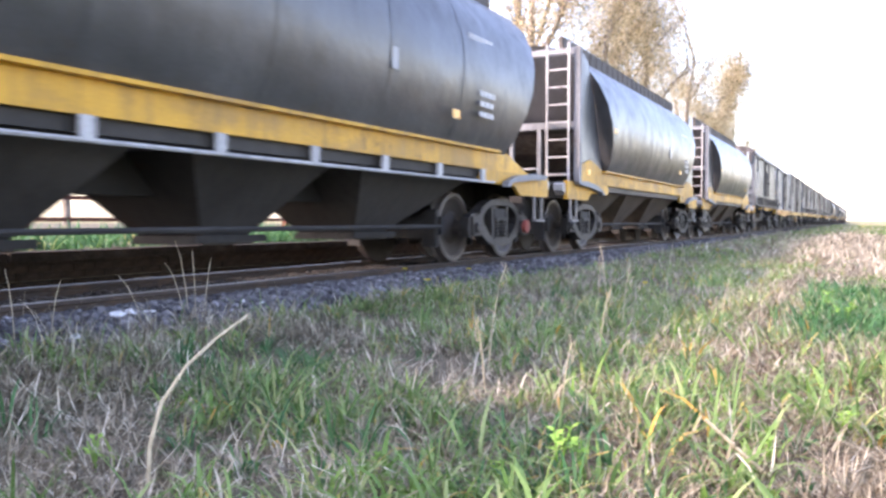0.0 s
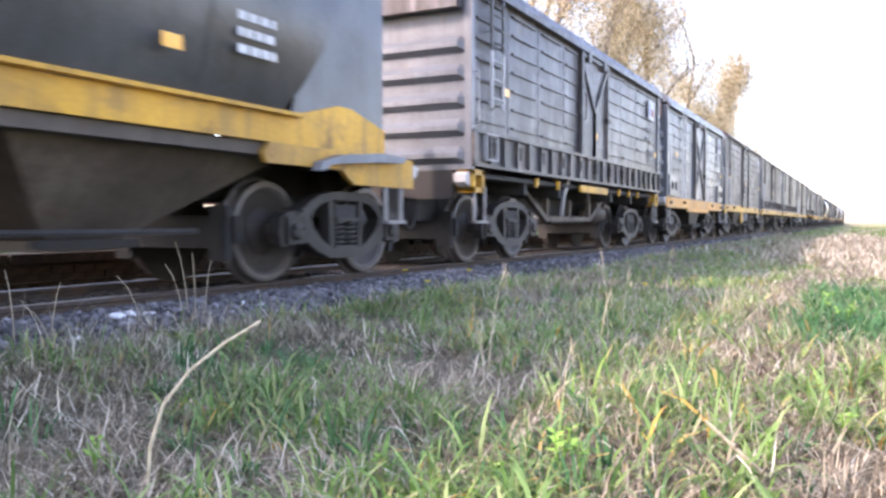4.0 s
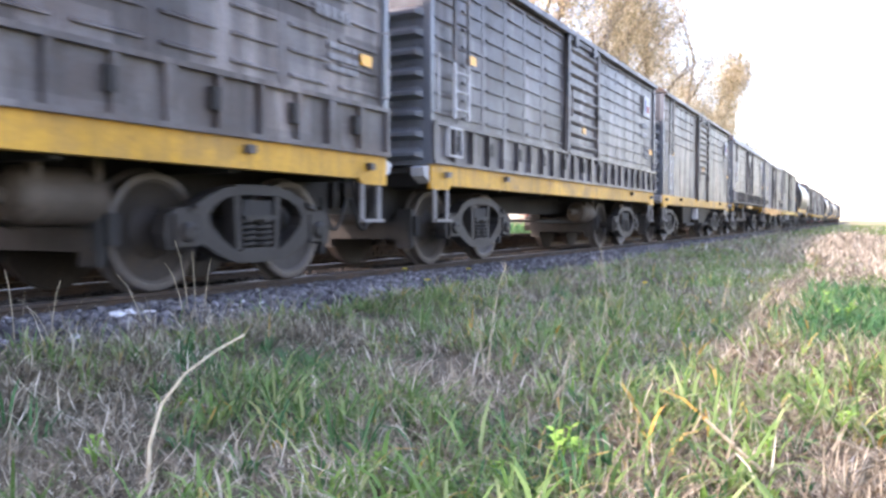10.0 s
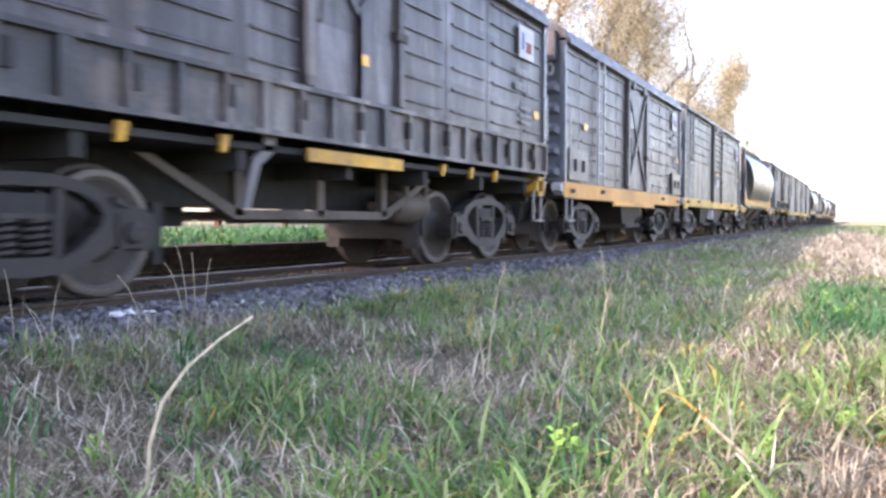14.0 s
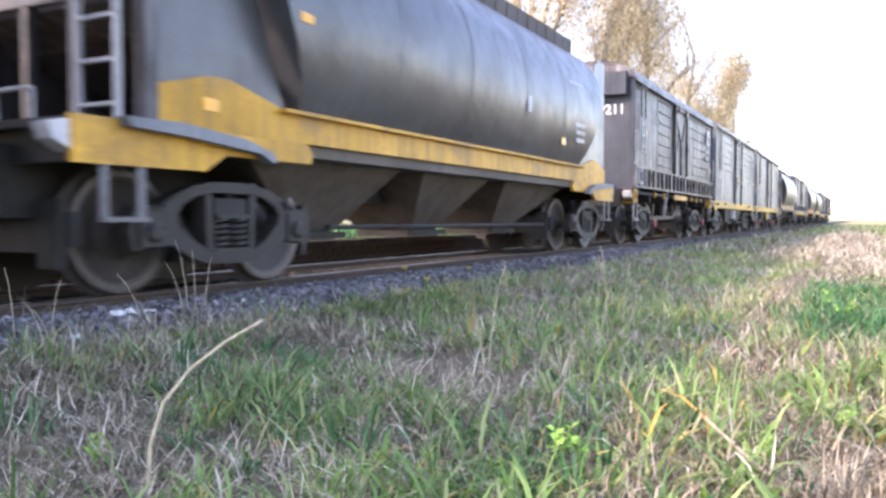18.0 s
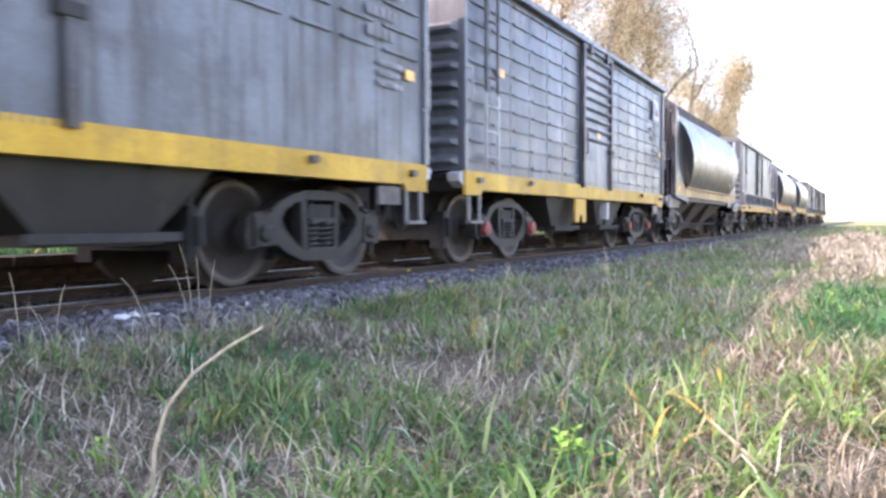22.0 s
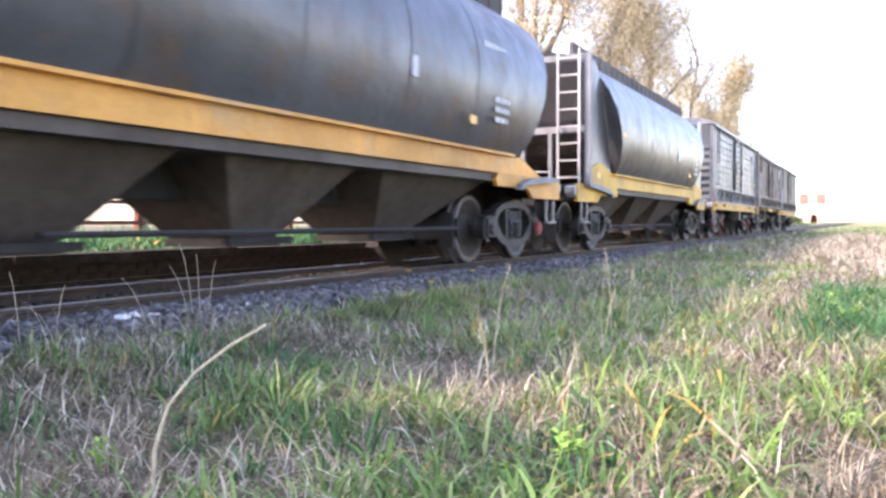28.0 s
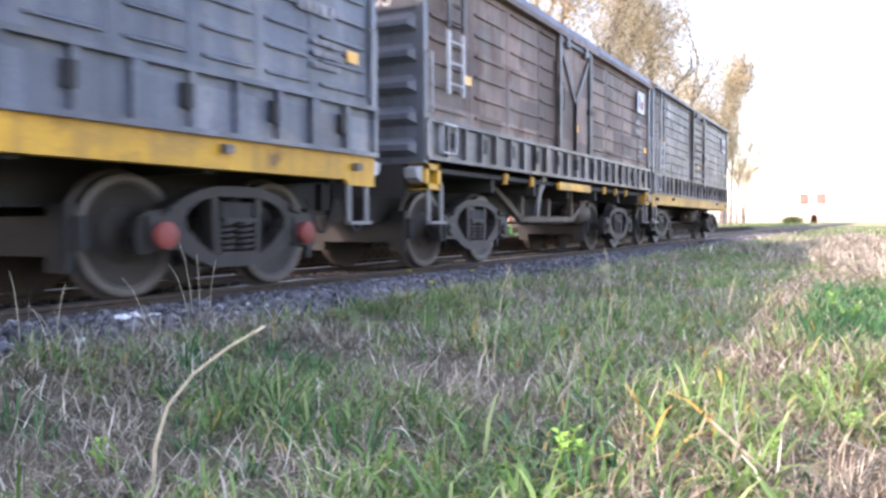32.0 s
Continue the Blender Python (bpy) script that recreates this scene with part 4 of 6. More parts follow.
# ---- covered wagons ----
def covered(kind, c0, c1, label, paint, sill_paint, red=(), number="", seed=0, door_paint=None, plain=False, start=0, chute_paint=None, flat_end=False, bare=()):
    w, half = new_wagon("covered_wagon", c0, c1, label)
    rnd = random.Random(seed)
    end_paint = ENDS if paint is DARK else GLEAM
    if kind == "stake_arch":          # beam with stake pockets, arched roof, braced door
        z0, z1, eave, ribs_rows = 1.58, 3.24, 3.26, 7
        stake_skirt(w, half, 1.16, 1.58, DARK if paint is not RUSTY else GREY)
        under = 1.12
        for s in (-1, 1):
            bm = bmesh.new()
            x = s * (half - 0.17)
            for a in (-0.13, 0.13):
                box(bm, x + a - 0.035, x + a + 0.035, -HALF - 0.01, -HALF + 0.20, 0.86, 1.115)
            for z in (0.885, 1.09):
                box(bm, x - 0.165, x + 0.165, -HALF - 0.01, -HALF + 0.20, z - 0.03, z + 0.03)
            part("lifting_bracket", bm, YELLOW, w, "yellow square lifting bracket", bevel=0.006)
            part("buffer_beam", boxes((min(s * half, s * (half - 0.1)), max(s * half, s * (half - 0.1)), -HALF + 0.25, HALF - 0.05, 0.78, 1.12)), UNDER, w)
        part("name_board", boxes((-0.75, 0.75, -HALF - 0.02, -HALF + 0.02, 0.99, 1.10)), YELLOW, w, "yellow painted board under the side beam", bevel=0.006)
        for x in (-2.6, -1.7, 1.7, 2.4, 3.1):
            bm = bmesh.new()
            slab(bm, [(x - 0.02, 1.12), (x + 0.07, 1.12), (x + 0.03, 1.00), (x - 0.02, 0.99)], -HALF + 0.02, -HALF + 0.06)
            part("bracket", bm, YELLOW, w)
        bm = bmesh.new()
        for y in (-0.62, 0.62):
            slab(bm, [(-2.15, 0.98), (-1.15, 0.52), (1.15, 0.52), (2.15, 0.98), (2.0, 0.98), (1.10, 0.60), (-1.10, 0.60), (-2.0, 0.98)], y - 0.04, y + 0.04)
            for x in (-1.1, 0.0, 1.1):
                box(bm, x - 0.05, x + 0.05, y - 0.04, y + 0.04, 0.55, 1.0)
        part("truss", bm, CHUTE, w, "dusty trussed underframe")
        bm = bmesh.new()
        slab(bm, [(-1.05, 1.17), (-1.20, 1.17), (-1.22, 1.06), (-1.33, 0.98), (-1.45, 0.60), (-1.38, 0.60), (-1.26, 0.93), (-1.12, 1.02)], -HALF + 0.06, -HALF + 0.10)
        part("brake_lever", bm, STEP, w, "worn pale hand brake lever", bevel=0.008)
        part("brake_chest", boxes((-2.3, -0.9, 0.15, 0.62, 0.46, 0.98)), UNDER, w, "dark brake chest", bevel=0.02)
    elif kind == "stake_flat":
        z0, z1, eave, ribs_rows = 1.55, 3.34, 3.34, 9
        stake_skirt(w, half, 1.11, 1.55, paint)
        sill(w, half, sill_paint, 0.90, 1.11, 0.06)
        under = 1.10
    elif kind == "cross_door":
        z0, z1, eave, ribs_rows = 1.11, 3.20, 3.22, 8
        sill(w, half, sill_paint, 0.87, 1.10, 0.0)
        part("sill_web", boxes((-1.6, 1.6, -HALF + 0.002, -HALF + 0.03, 0.78, 0.87)), sill_paint, w)
        under = 1.10
    else:                             # ribbed sides down to the sill, chutes below
        z0, z1, eave, ribs_rows = 1.10, 3.36, 3.36, 10
        sill(w, half, sill_paint, 0.895, 1.095, 0.075)
        under = 1.10
    underframe(w, half, under - 0.06)
    # sides
    dw, dx = {"stake_arch": (0.72, -0.03), "stake_flat": (0.77, 0.03), "cross_door": (0.72, 0.0), "ribbed": (0.77, 0.02)}[kind]
    cols = [-half + 0.04]
    gap = {"cross_door": 0.72, "stake_arch": 1.08}.get(kind, 0.66)
    while cols[-1] < dx - dw - gap * 0.6:
        cols.append(cols[-1] + gap)
    cols[-1] = dx - dw
    right = [dx + dw]
    while right[-1] < half - gap * 0.6:
        right.append(right[-1] + gap)
    right[-1] = half - 0.04
    cols += right
    for s in (-1, 1):
        bm = side_sheet(-half, half, z0, z1, cols[::2] if plain else cols, 0 if plain else ribs_rows, s, skip=((dx - dw, dx + dw),) + bare, start=start, seam=0.05 if kind == "stake_flat" else 0.010)
        part("side_wall", bm, paint, w, "weathered side with short pressed ribs")
    # door, near and far
    for s in (-1, 1):
        y = s * HALF
        bm = bmesh.new()
        d0 = z0 + 0.02 if kind != "ribbed" else z0 - 0.05
        prof = [(y - s * 0.03, d0), (y, d0)]
        if kind in ("stake_flat", "ribbed"):
            rows = 9
            low = d0 + (0.0 if kind == "stake_flat" else 0.30 if seed == 13 else 0.72)
            for k in range(rows):
                z = low + (z1 - 0.12 - low) * (k + 0.6) / rows
                prof += [(y, z - 0.06), (y + s * 0.035, z - 0.015), (y + s * 0.035, z + 0.015), (y, z + 0.035)]
        section(bm, prof + [(y, z1 - 0.06), (y - s * 0.03, z1 - 0.06)], dx - dw, dx + dw)
        dr = part("door", bm, door_paint or paint, w, "sliding steel door, closed")
        bm = bmesh.new()
        for x in (dx - dw, dx + dw):
            box(bm, x - 0.05, x + 0.05, min(y, y + s * 0.05), max(y, y + s * 0.05), d0 - (0.12 if kind == "stake_flat" else 0.0), z1)
        box(bm, dx - dw - 0.05, dx + dw + 0.05, min(y, y + s * 0.045), max(y, y + s * 0.045), z1 - 0.10, z1 - 0.04)
        if kind in ("stake_arch", "cross_door"):
            zm = (d0 + z1) / 2
            lines = [((dx - dw, z1 - 0.1), (dx, zm - 0.1)), ((dx + dw, z1 - 0.1), (dx, zm - 0.1)), ((dx, zm - 0.1), (dx - dw if kind == "cross_door" else dx, d0)), ((dx, zm - 0.1), (dx + dw if kind == "cross_door" else dx, d0))]
            for (xa, za), (xb, zb) in lines:
                d = Vector((xb - xa, zb - za)).normalized() * 0.035
                slab(bm, [(xa - d.y, za + d.x), (xb - d.y, zb + d.x), (xb + d.y, zb - d.x), (xa + d.y, za - d.x)], min(y, y + s * 0.035), max(y, y + s * 0.035))
        part("door_frame", bm, DARK, dr, "dark door frame and braces")
        bm = bmesh.new()
        rod(bm, (dx - dw + 0.14, y + s * 0.05, d0 + 0.55), (dx - dw + 0.14, y + s * 0.05, d0 + 0.95), 0.013, n=6)
        for z in (d0 + 0.55, d0 + 0.95):
            rod(bm, (dx - dw + 0.14, y, z), (dx - dw + 0.14, y + s * 0.05, z), 0.013, n=6)
        part("door_handle", bm, WORN, dr)
        part("door_lock", boxes((dx + dw - 0.10, dx + dw + 0.09, min(y, y + s * 0.065), max(y, y + s * 0.065), d0 + 0.62, d0 + 0.70)), BOGIE, dr, bevel=0.01)
        for x in (dx - dw * 0.6, dx + dw * 0.6):
            part("door_roller", boxes((x - 0.07, x + 0.07, min(y, y + s * 0.075), max(y, y + s * 0.075), z1 - 0.16, z1 + 0.01)), DARK, dr, bevel=0.02)
        bm = bmesh.new()
        box(bm, -half, half, min(y - s * 0.02, y + s * 0.07), max(y - s * 0.02, y + s * 0.07), z1 - 0.02, z1 + 0.05)
        part("door_rail", bm, paint, w)
    # ends
    for s in (-1, 1):
        bm = corrugated_end(s * half, s, under, eave, 8 if kind in ("stake_flat", "ribbed") else 5) if not flat_end else boxes((min(s * half, s * (half - 0.05)), max(s * half, s * (half - 0.05)), -HALF + 0.05, HALF - 0.05, under, eave))
        part("end_wall", bm, end_paint, w, "corrugated steel end wall")
        for y in (-HALF + 0.035, HALF - 0.035):
            part("corner_post", boxes((min(s * (half - 0.05), s * (half + 0.03)), max(s * (half - 0.05), s * (half + 0.03)), y - 0.045, y + 0.045, under, eave)), end_paint, w, bevel=0.008)
        grab_iron(w, s * (half - 0.06), -HALF, 1.65, 2.25)
        stirrup(w, s * (half - 0.25), -HALF + 0.02)
        add_bogie(w, s * (half - {"ribbed": 1.58, "cross_door": 1.42}.get(kind, 1.62)), red)
    # roof
    rise = 0.36 if kind in ("stake_arch", "cross_door") else 0.20
    part("roof", arched_roof(half, eave + 0.04, rise), paint if kind != "stake_arch" else GREY, w, "shallow arched steel roof", smooth=True)
    if kind in ("stake_arch", "cross_door"):
        bm = boxes((-half - 0.16, -half - 0.02, -HALF + 0.12, HALF - 0.12, eave - 0.30, eave + 0.14))
        part("end_hood", bm, ENDS if flat_end else GREY, w, "grey ventilator hood", bevel=0.03)
    lx = -half + (0.45 if kind != "cross_door" else 1.55)
    if kind == "cross_door":
        end_ladder(w, lx, z0 + 0.02, z1)
        for s in (-1, 1):
            c = s * (half - 0.58)
            part("corner_panel", boxes((c - 0.46, c + 0.46, -HALF - 0.035, -HALF + 0.02, 1.14, 1.62)), paint, w, "framed corner panel", bevel=0.004)
            for d in (-0.2, 0.2):
                part("stake_pocket", boxes((c + d - 0.035, c + d + 0.035, -HALF - 0.06, -HALF - 0.01, 1.28, 1.46)), UNDER, w)
    else:
        low, top = {"ribbed": (1.13, 2.02), "stake_flat": (1.62, 2.22), "stake_arch": (1.88, 2.55)}[kind]
        end_ladder(w, lx, low, top)
        bm = bmesh.new()
        ladder(bm, (lx, -HALF - 0.05), 0.34, top + 0.03, z1, 0, 4)
        part("upper_ladder", bm, DARK, w, "dark upper ladder")
    if kind in ("ribbed", "cross_door"):
        chutes(w, (-1.15, 1.15) if kind == "ribbed" else (0.2,), 1.05, 0.42, 0.42, chute_paint or DULL, 0.86)
    if kind == "ribbed":
        if seed in (13, 22):
            bm = bmesh.new()
            slab(bm, [(x - 0.86, z) for x, z in ((-0.27, 0.87), (-0.27, 0.50), (-0.07, 0.50), (-0.07, 0.56), (-0.03, 0.62), (0.03, 0.62), (0.07, 0.56), (0.07, 0.50), (0.25, 0.50), (0.25, 0.87))], -HALF - 0.02, -HALF + 0.01)
            part("jacking_plate", bm, sill_paint, w, "yellow notched plate below the sill", bevel=0.006)
        if seed == 19:
            part("paper_notice", boxes((-0.08, 0.08, -HALF - 0.045, -HALF - 0.040, 1.54, 1.76)), PAPER, w, "white paper notice on the door")
        rx, rw = (0.77, 0.055) if seed in (13, 22) else (-0.57, 0.095)
        bm = boxes((rx - rw, rx + rw, -HALF + 0.02, -HALF + 0.16, 0.55, 0.845))
        part("air_filter", bm, PALE, w, "pale canister below the sill", bevel=0.04)
        bm = bmesh.new()
        rod(bm, (rx, -HALF + 0.09, 0.55), (rx, -HALF + 0.09, 0.47), 0.03, 0.022, 8)
        rod(bm, (rx, -HALF + 0.09, 0.48), (rx + 0.55, -HALF + 0.30, 0.44), 0.018, 0.018, 6)
        part("air_pipe", bm, UNDER, w, "dark pipe below the canister")
        part("label_holder", boxes((half - 0.95, half - 0.55, -HALF - 0.01, -HALF + 0.01, 0.68, 0.85)), GREY, w, "grey plate below the sill")
    else:
        brake_gear(w, 1.45 if seed != 24 else -0.9)
    if seed == 24:
        part("tool_box", boxes((0.55, 1.05, -HALF + 0.02, -HALF + 0.30, 0.58, 0.885)), CHUTE, w, "dusty steel box below the sill", bevel=0.02)
    if seed == 18:
        plaque(w, "notice", -0.35, 2.45, 0.25, 0.30, WHITE, "white paper notice on the door", -HALF - 0.004)
    coupling(w, half)
    # markings
    for x, z in ((-half + 1.0, 2.15 + rnd.uniform(-0.2, 0.2)), (dx + 0.1, 1.95), (half - 0.35, 1.95)):
        plaque(w, "reflector", x, z, 0.17, 0.10, AMBER, "amber reflector plate", -HALF - 0.001)
    logo = plaque(w, "logo_panel", half - 0.75, 2.85, 0.52, 0.42, WHITE, "white panel with a blue and red emblem", -HALF - 0.012)
    part("emblem_bar", boxes((-0.17, -0.10, -0.009, -0.005, -0.10, 0.12)), BLOCK, logo)
    part("emblem_bar", boxes((-0.02, 0.16, -0.009, -0.005, -0.12, 0.02)), REDCAP, logo)
    bars(w, half - 0.85, 2.50, 0.50, 2, -HALF + 0.0, 0.10, seed)
    bars(w, half - 0.70, 2.02, 0.42, 3, -HALF + 0.0, 0.05, seed + 1)
    if number:
        if not flat_end:
            # Added plate that keeps the top of the end dark, where sun should miss it.
            part("number_panel", boxes((-half - 0.012, -half - 0.001, -HALF + 0.082, HALF - 0.082, eave - 0.57, eave + 0.03)), PLATE, w, "added blue-grey panel behind the number, its dark colour standing for shade")
        lettering(w, number, pose(-half - (0.004 if flat_end else 0.016), {2: -0.76, 3: -0.50}.get(len(number), -0.50), eave - (0.66 if flat_end else 0.50), 90, 0, -90), 0.27)
    return w


C3, C2 = (-2.48, -0.28, 1.92), (-2.4, -0.2, 2.05)
# The first two wagons never come into view; added to cast shade early on.
covered("stake_flat", -24.10, -13.00, "unseen grey covered wagon ahead of the others, added for its shade", GREY, YELLOW, seed=8)
covered("stake_flat", -12.00, -0.75, "unseen grey covered wagon with a yellow sill, added for its shade", GREY, YELLOW, seed=9)
hopper(0.12, 11.22, "dark grey hopper wagon with a bright yellow band and sooty chutes", TANK, YELLOW, C3, (1,), marks=1, open_rear=True)
hopper(12.06, 22.88, "grey covered hopper wagon with a faded yellow band", TANK, YELLOW, C2, (), marks=2)
hopper(23.93, 34.68, "grey covered hopper wagon with dull brown reflections", TANK, YELLOW, C2, (), marks=3)
covered("stake_arch", 36.05, 45.58, "grey covered wagon with an arched roof and braced door", GREY, YELLOW, (), "", seed=11)
covered("cross_door", 46.53, 54.67, "blue-grey covered wagon with a cross-braced door and orange sill", BLUE, ORANGE, (), "", seed=12)
covered("ribbed", 55.38, 65.30, "brown-stained grey ribbed grain wagon with a yellow sill", WORN, YELLOW, (), "", seed=13, chute_paint=CHUTE)
covered("stake_flat", 66.23, 76.10, "brown-stained grey covered wagon with stake pockets and a yellow sill", WORN, YELLOW, (), "05", seed=14)
covered("stake_flat", 77.00, 87.13, "dark grey covered wagon with stake pockets and a yellow sill", GREY, YELLOW, (), "", seed=15)
covered("ribbed", 88.04, 98.04, "dark grimy ribbed grain wagon with a yellow sill", GRIMY, YELLOW, (), "07", seed=16, start=5)
covered("stake_arch", 99.02, 108.55, "dark grey covered wagon with an arched roof and stake pockets", GREY, YELLOW, (), "", seed=17)
covered("cross_door", 109.44, 118.10, "grey covered wagon with a cross-braced door and orange sill", GREY, ORANGE, (), "10", seed=18)
covered("ribbed", 118.75, 128.84, "dark olive grey ribbed grain wagon with a lemon sill", OLIVE_GREY, LEMON, (), "", seed=19, start=4)
hopper(129.72, 140.96, "dark olive grey hopper wagon with a dusty yellow band", TANK, YELLOW, C2, (), marks=4)
covered("stake_arch", 142.39, 151.64, "dark covered wagon with an arched roof and white number", DARK, YELLOW, (1,), "639211", seed=20, flat_end=True, bare=((-4.7, -1.9),))
covered("ribbed", 152.37, 162.35, "grey ribbed grain wagon with brown streaks and a yellow sill", STREAKED, LEMON, (), "", seed=21, start=4)
covered("ribbed", 163.26, 173.15, "blue-grey ribbed grain wagon with a bright yellow sill", BLUE, LEMON, (0, 1), "", seed=22)
hopper(173.82, 184.85, "grey hopper wagon with a dented tank and faded band", TANK, STALE, C2, (), marks=5)
covered("stake_flat", 186.03, 196.35, "plain blue-grey covered wagon with pale streaks", FADED, YELLOW, (), "027", seed=23, plain=True)
hopper(197.85, 209.00, "grey hopper wagon with an orange-yellow band and dusty chutes", BLOTCHED, ORANGE, C3, (1,), marks=6, open_rear=True)
hopper(209.86, 221.00, "dark grey covered hopper wagon with a yellow band", TANK, LEMON, C3, (), marks=7)
covered("stake_flat", 222.33, 232.29, "blue-grey covered wagon with stake pockets", BLUE, YELLOW, (0, 1), "333", seed=24)
covered("stake_arch", 233.24, 242.76, "rusty brown covered wagon with an arched roof", RUSTY, YELLOW, (), "603", seed=25)
covered("stake_flat", 243.11, 253.10, "weathered grey covered wagon, the last of the train", WORN, YELLOW, (), "", seed=26)


# ---- plants ----
def blade_material(name, stops, rough=0.6):
    m, nt, b = shader(name, rough, 0, 0.3)
    geo = nt.nodes.new("ShaderNodeNewGeometry")
    base = ramp(nt, geo.outputs["Random Per Island"], stops)
    broad = noise_at(nt, scaled(nt, 1, 1, 1), 1.1, 3)
    nt.links.new(mix(nt, 0.35, base, ramp(nt, broad, [(0.3, (0.25,) * 3), (0.7, (0.8,) * 3)]), "OVERLAY"), b.inputs["Base Color"])
    b.inputs["Transmission Weight"].default_value = 0.0
    tr = node(nt, "ShaderNodeBsdfTranslucent")
    nt.links.new(base, tr.inputs["Color"])
    ms = node(nt, "ShaderNodeMixShader", Fac=0.35)
    nt.links.new(b.outputs[0], ms.inputs[1])
    nt.links.new(tr.outputs[0], ms.inputs[2])
    nt.links.new(ms.outputs[0], nt.nodes["Material Output"].inputs[0])
    return m


GREEN = blade_material("green_grass", [(0, (0.08, 0.155, 0.045)), (0.35, (0.155, 0.27, 0.08)), (0.66, (0.21, 0.33, 0.11)), (0.88, (0.32, 0.39, 0.17)), (0.96, (0.48, 0.40, 0.15)), (1, (0.60, 0.33, 0.06))])
LUSH = blade_material("lush_green_grass", [(0, (0.026, 0.095, 0.036)), (0.5, (0.055, 0.165, 0.058)), (1, (0.105, 0.24, 0.085))])
STRAW = blade_material("dry_grass_straw", [(0, (0.085, 0.072, 0.050)), (0.42, (0.24, 0.205, 0.145)), (0.76, (0.42, 0.37, 0.27)), (0.90, (0.63, 0.57, 0.44)), (1, (0.82, 0.76, 0.62))])
LEAF = blade_material("eucalyptus_leaf", [(0, (0.075, 0.085, 0.04)), (0.3, (0.26, 0.222, 0.12)), (0.7, (0.56, 0.46, 0.28)), (1, (0.80, 0.69, 0.48))])
BARK = earth("pale_eucalyptus_bark", (0.11, 0.095, 0.08), (0.22, 0.19, 0.155), (0.36, 0.32, 0.27), 1.5)


def blades(rng, px, py, pz, height, width, away, lean0, lean1):
    """Arrays for grass blades that bend over: nine points and seven triangles each."""
    n = len(px)
    face = away + rng.uniform(-0.7, 0.7, n)
    wx, wy = -np.sin(face) * width / 2, np.cos(face) * width / 2
    dx, dy = np.cos(away), np.sin(away)
    out = np.empty((n, 9, 3), np.float32)
    c = np.stack([px, py, pz], 1)
    for k, w in enumerate((0.7, 1.0, 0.85, 0.5)):
        out[:, 2 * k] = c - np.stack([wx * w, wy * w, 0 * wx], 1)
        out[:, 2 * k + 1] = c + np.stack([wx * w, wy * w, 0 * wx], 1)
        a = np.minimum(lean0 + lean1 * k, 2.1)
        c = c + np.stack([dx * np.sin(a), dy * np.sin(a), np.cos(a)], 1) * (height / 4)[:, None]
        c[:, 2] = np.maximum(c[:, 2], pz + 0.006)
    out[:, 8] = c
    tri = np.array([(0, 1, 3), (0, 3, 2), (2, 3, 5), (2, 5, 4), (4, 5, 7), (4, 7, 6), (6, 7, 8)])
    tris = (tri[None] + 9 * np.arange(n)[:, None, None]).reshape(-1, 3)
    return out.reshape(-1, 3), tris


def heights(x, y):
    return np.array([lift(a, b) for a, b in zip(x, y)])


def sward(name, material, seed, zones, label, category="grass"):
    """Tufts of blades. Zones: x0, x1, y0, y1, tufts per m2, blades a tuft, spread, length, width, first lean, further lean, patchiness."""
    rng = np.random.default_rng(seed)
    vs, ts, base = [], [], 0
    for x0, x1, y0, y1, d, per, spread, (h0, h1), w, l0, l1, patch in zones:
        n = int((x1 - x0) * (y1 - y0) * d)
        x, y = rng.uniform(x0, x1, n), rng.uniform(y0, y1, n)
        f = np.array([noise.noise((a * 0.9, b * 0.9, seed)) + 0.5 * noise.noise((a * 2.9, b * 2.9, seed + 7)) for a, b in zip(x, y)])
        keep = f > rng.uniform(-0.6, patch, n)
        x, y, f = x[keep], y[keep], f[keep]
        size = rng.uniform(0.65, 1.25, len(x)) * (1 + 0.35 * np.clip(f, -0.5, 0.8))
        k = np.repeat(np.arange(len(x)), per)
        a = rng.uniform(0, math.tau, len(k))
        r = spread * np.sqrt(rng.uniform(0, 1, len(k)))
        bx, by = x[k] + r * np.cos(a), y[k] + r * np.sin(a)
        out = np.where(rng.random(len(k)) < 0.7, a, rng.uniform(0, math.tau, len(k)))
        v, t = blades(rng, bx, by, heights(bx, by) - 0.004, rng.uniform(h0, h1, len(k)) * size[k], w * rng.uniform(0.5, 1.5, len(k)), out,
                      rng.uniform(*l0, len(k)), rng.uniform(*l1, len(k)))
        vs.append(v)
        ts.append(t + base)
        base += len(v)
    me = fast_mesh(name, np.concatenate(vs), np.concatenate(ts), material)
    return tagged(new(name, me), label, category, kind="stuff")


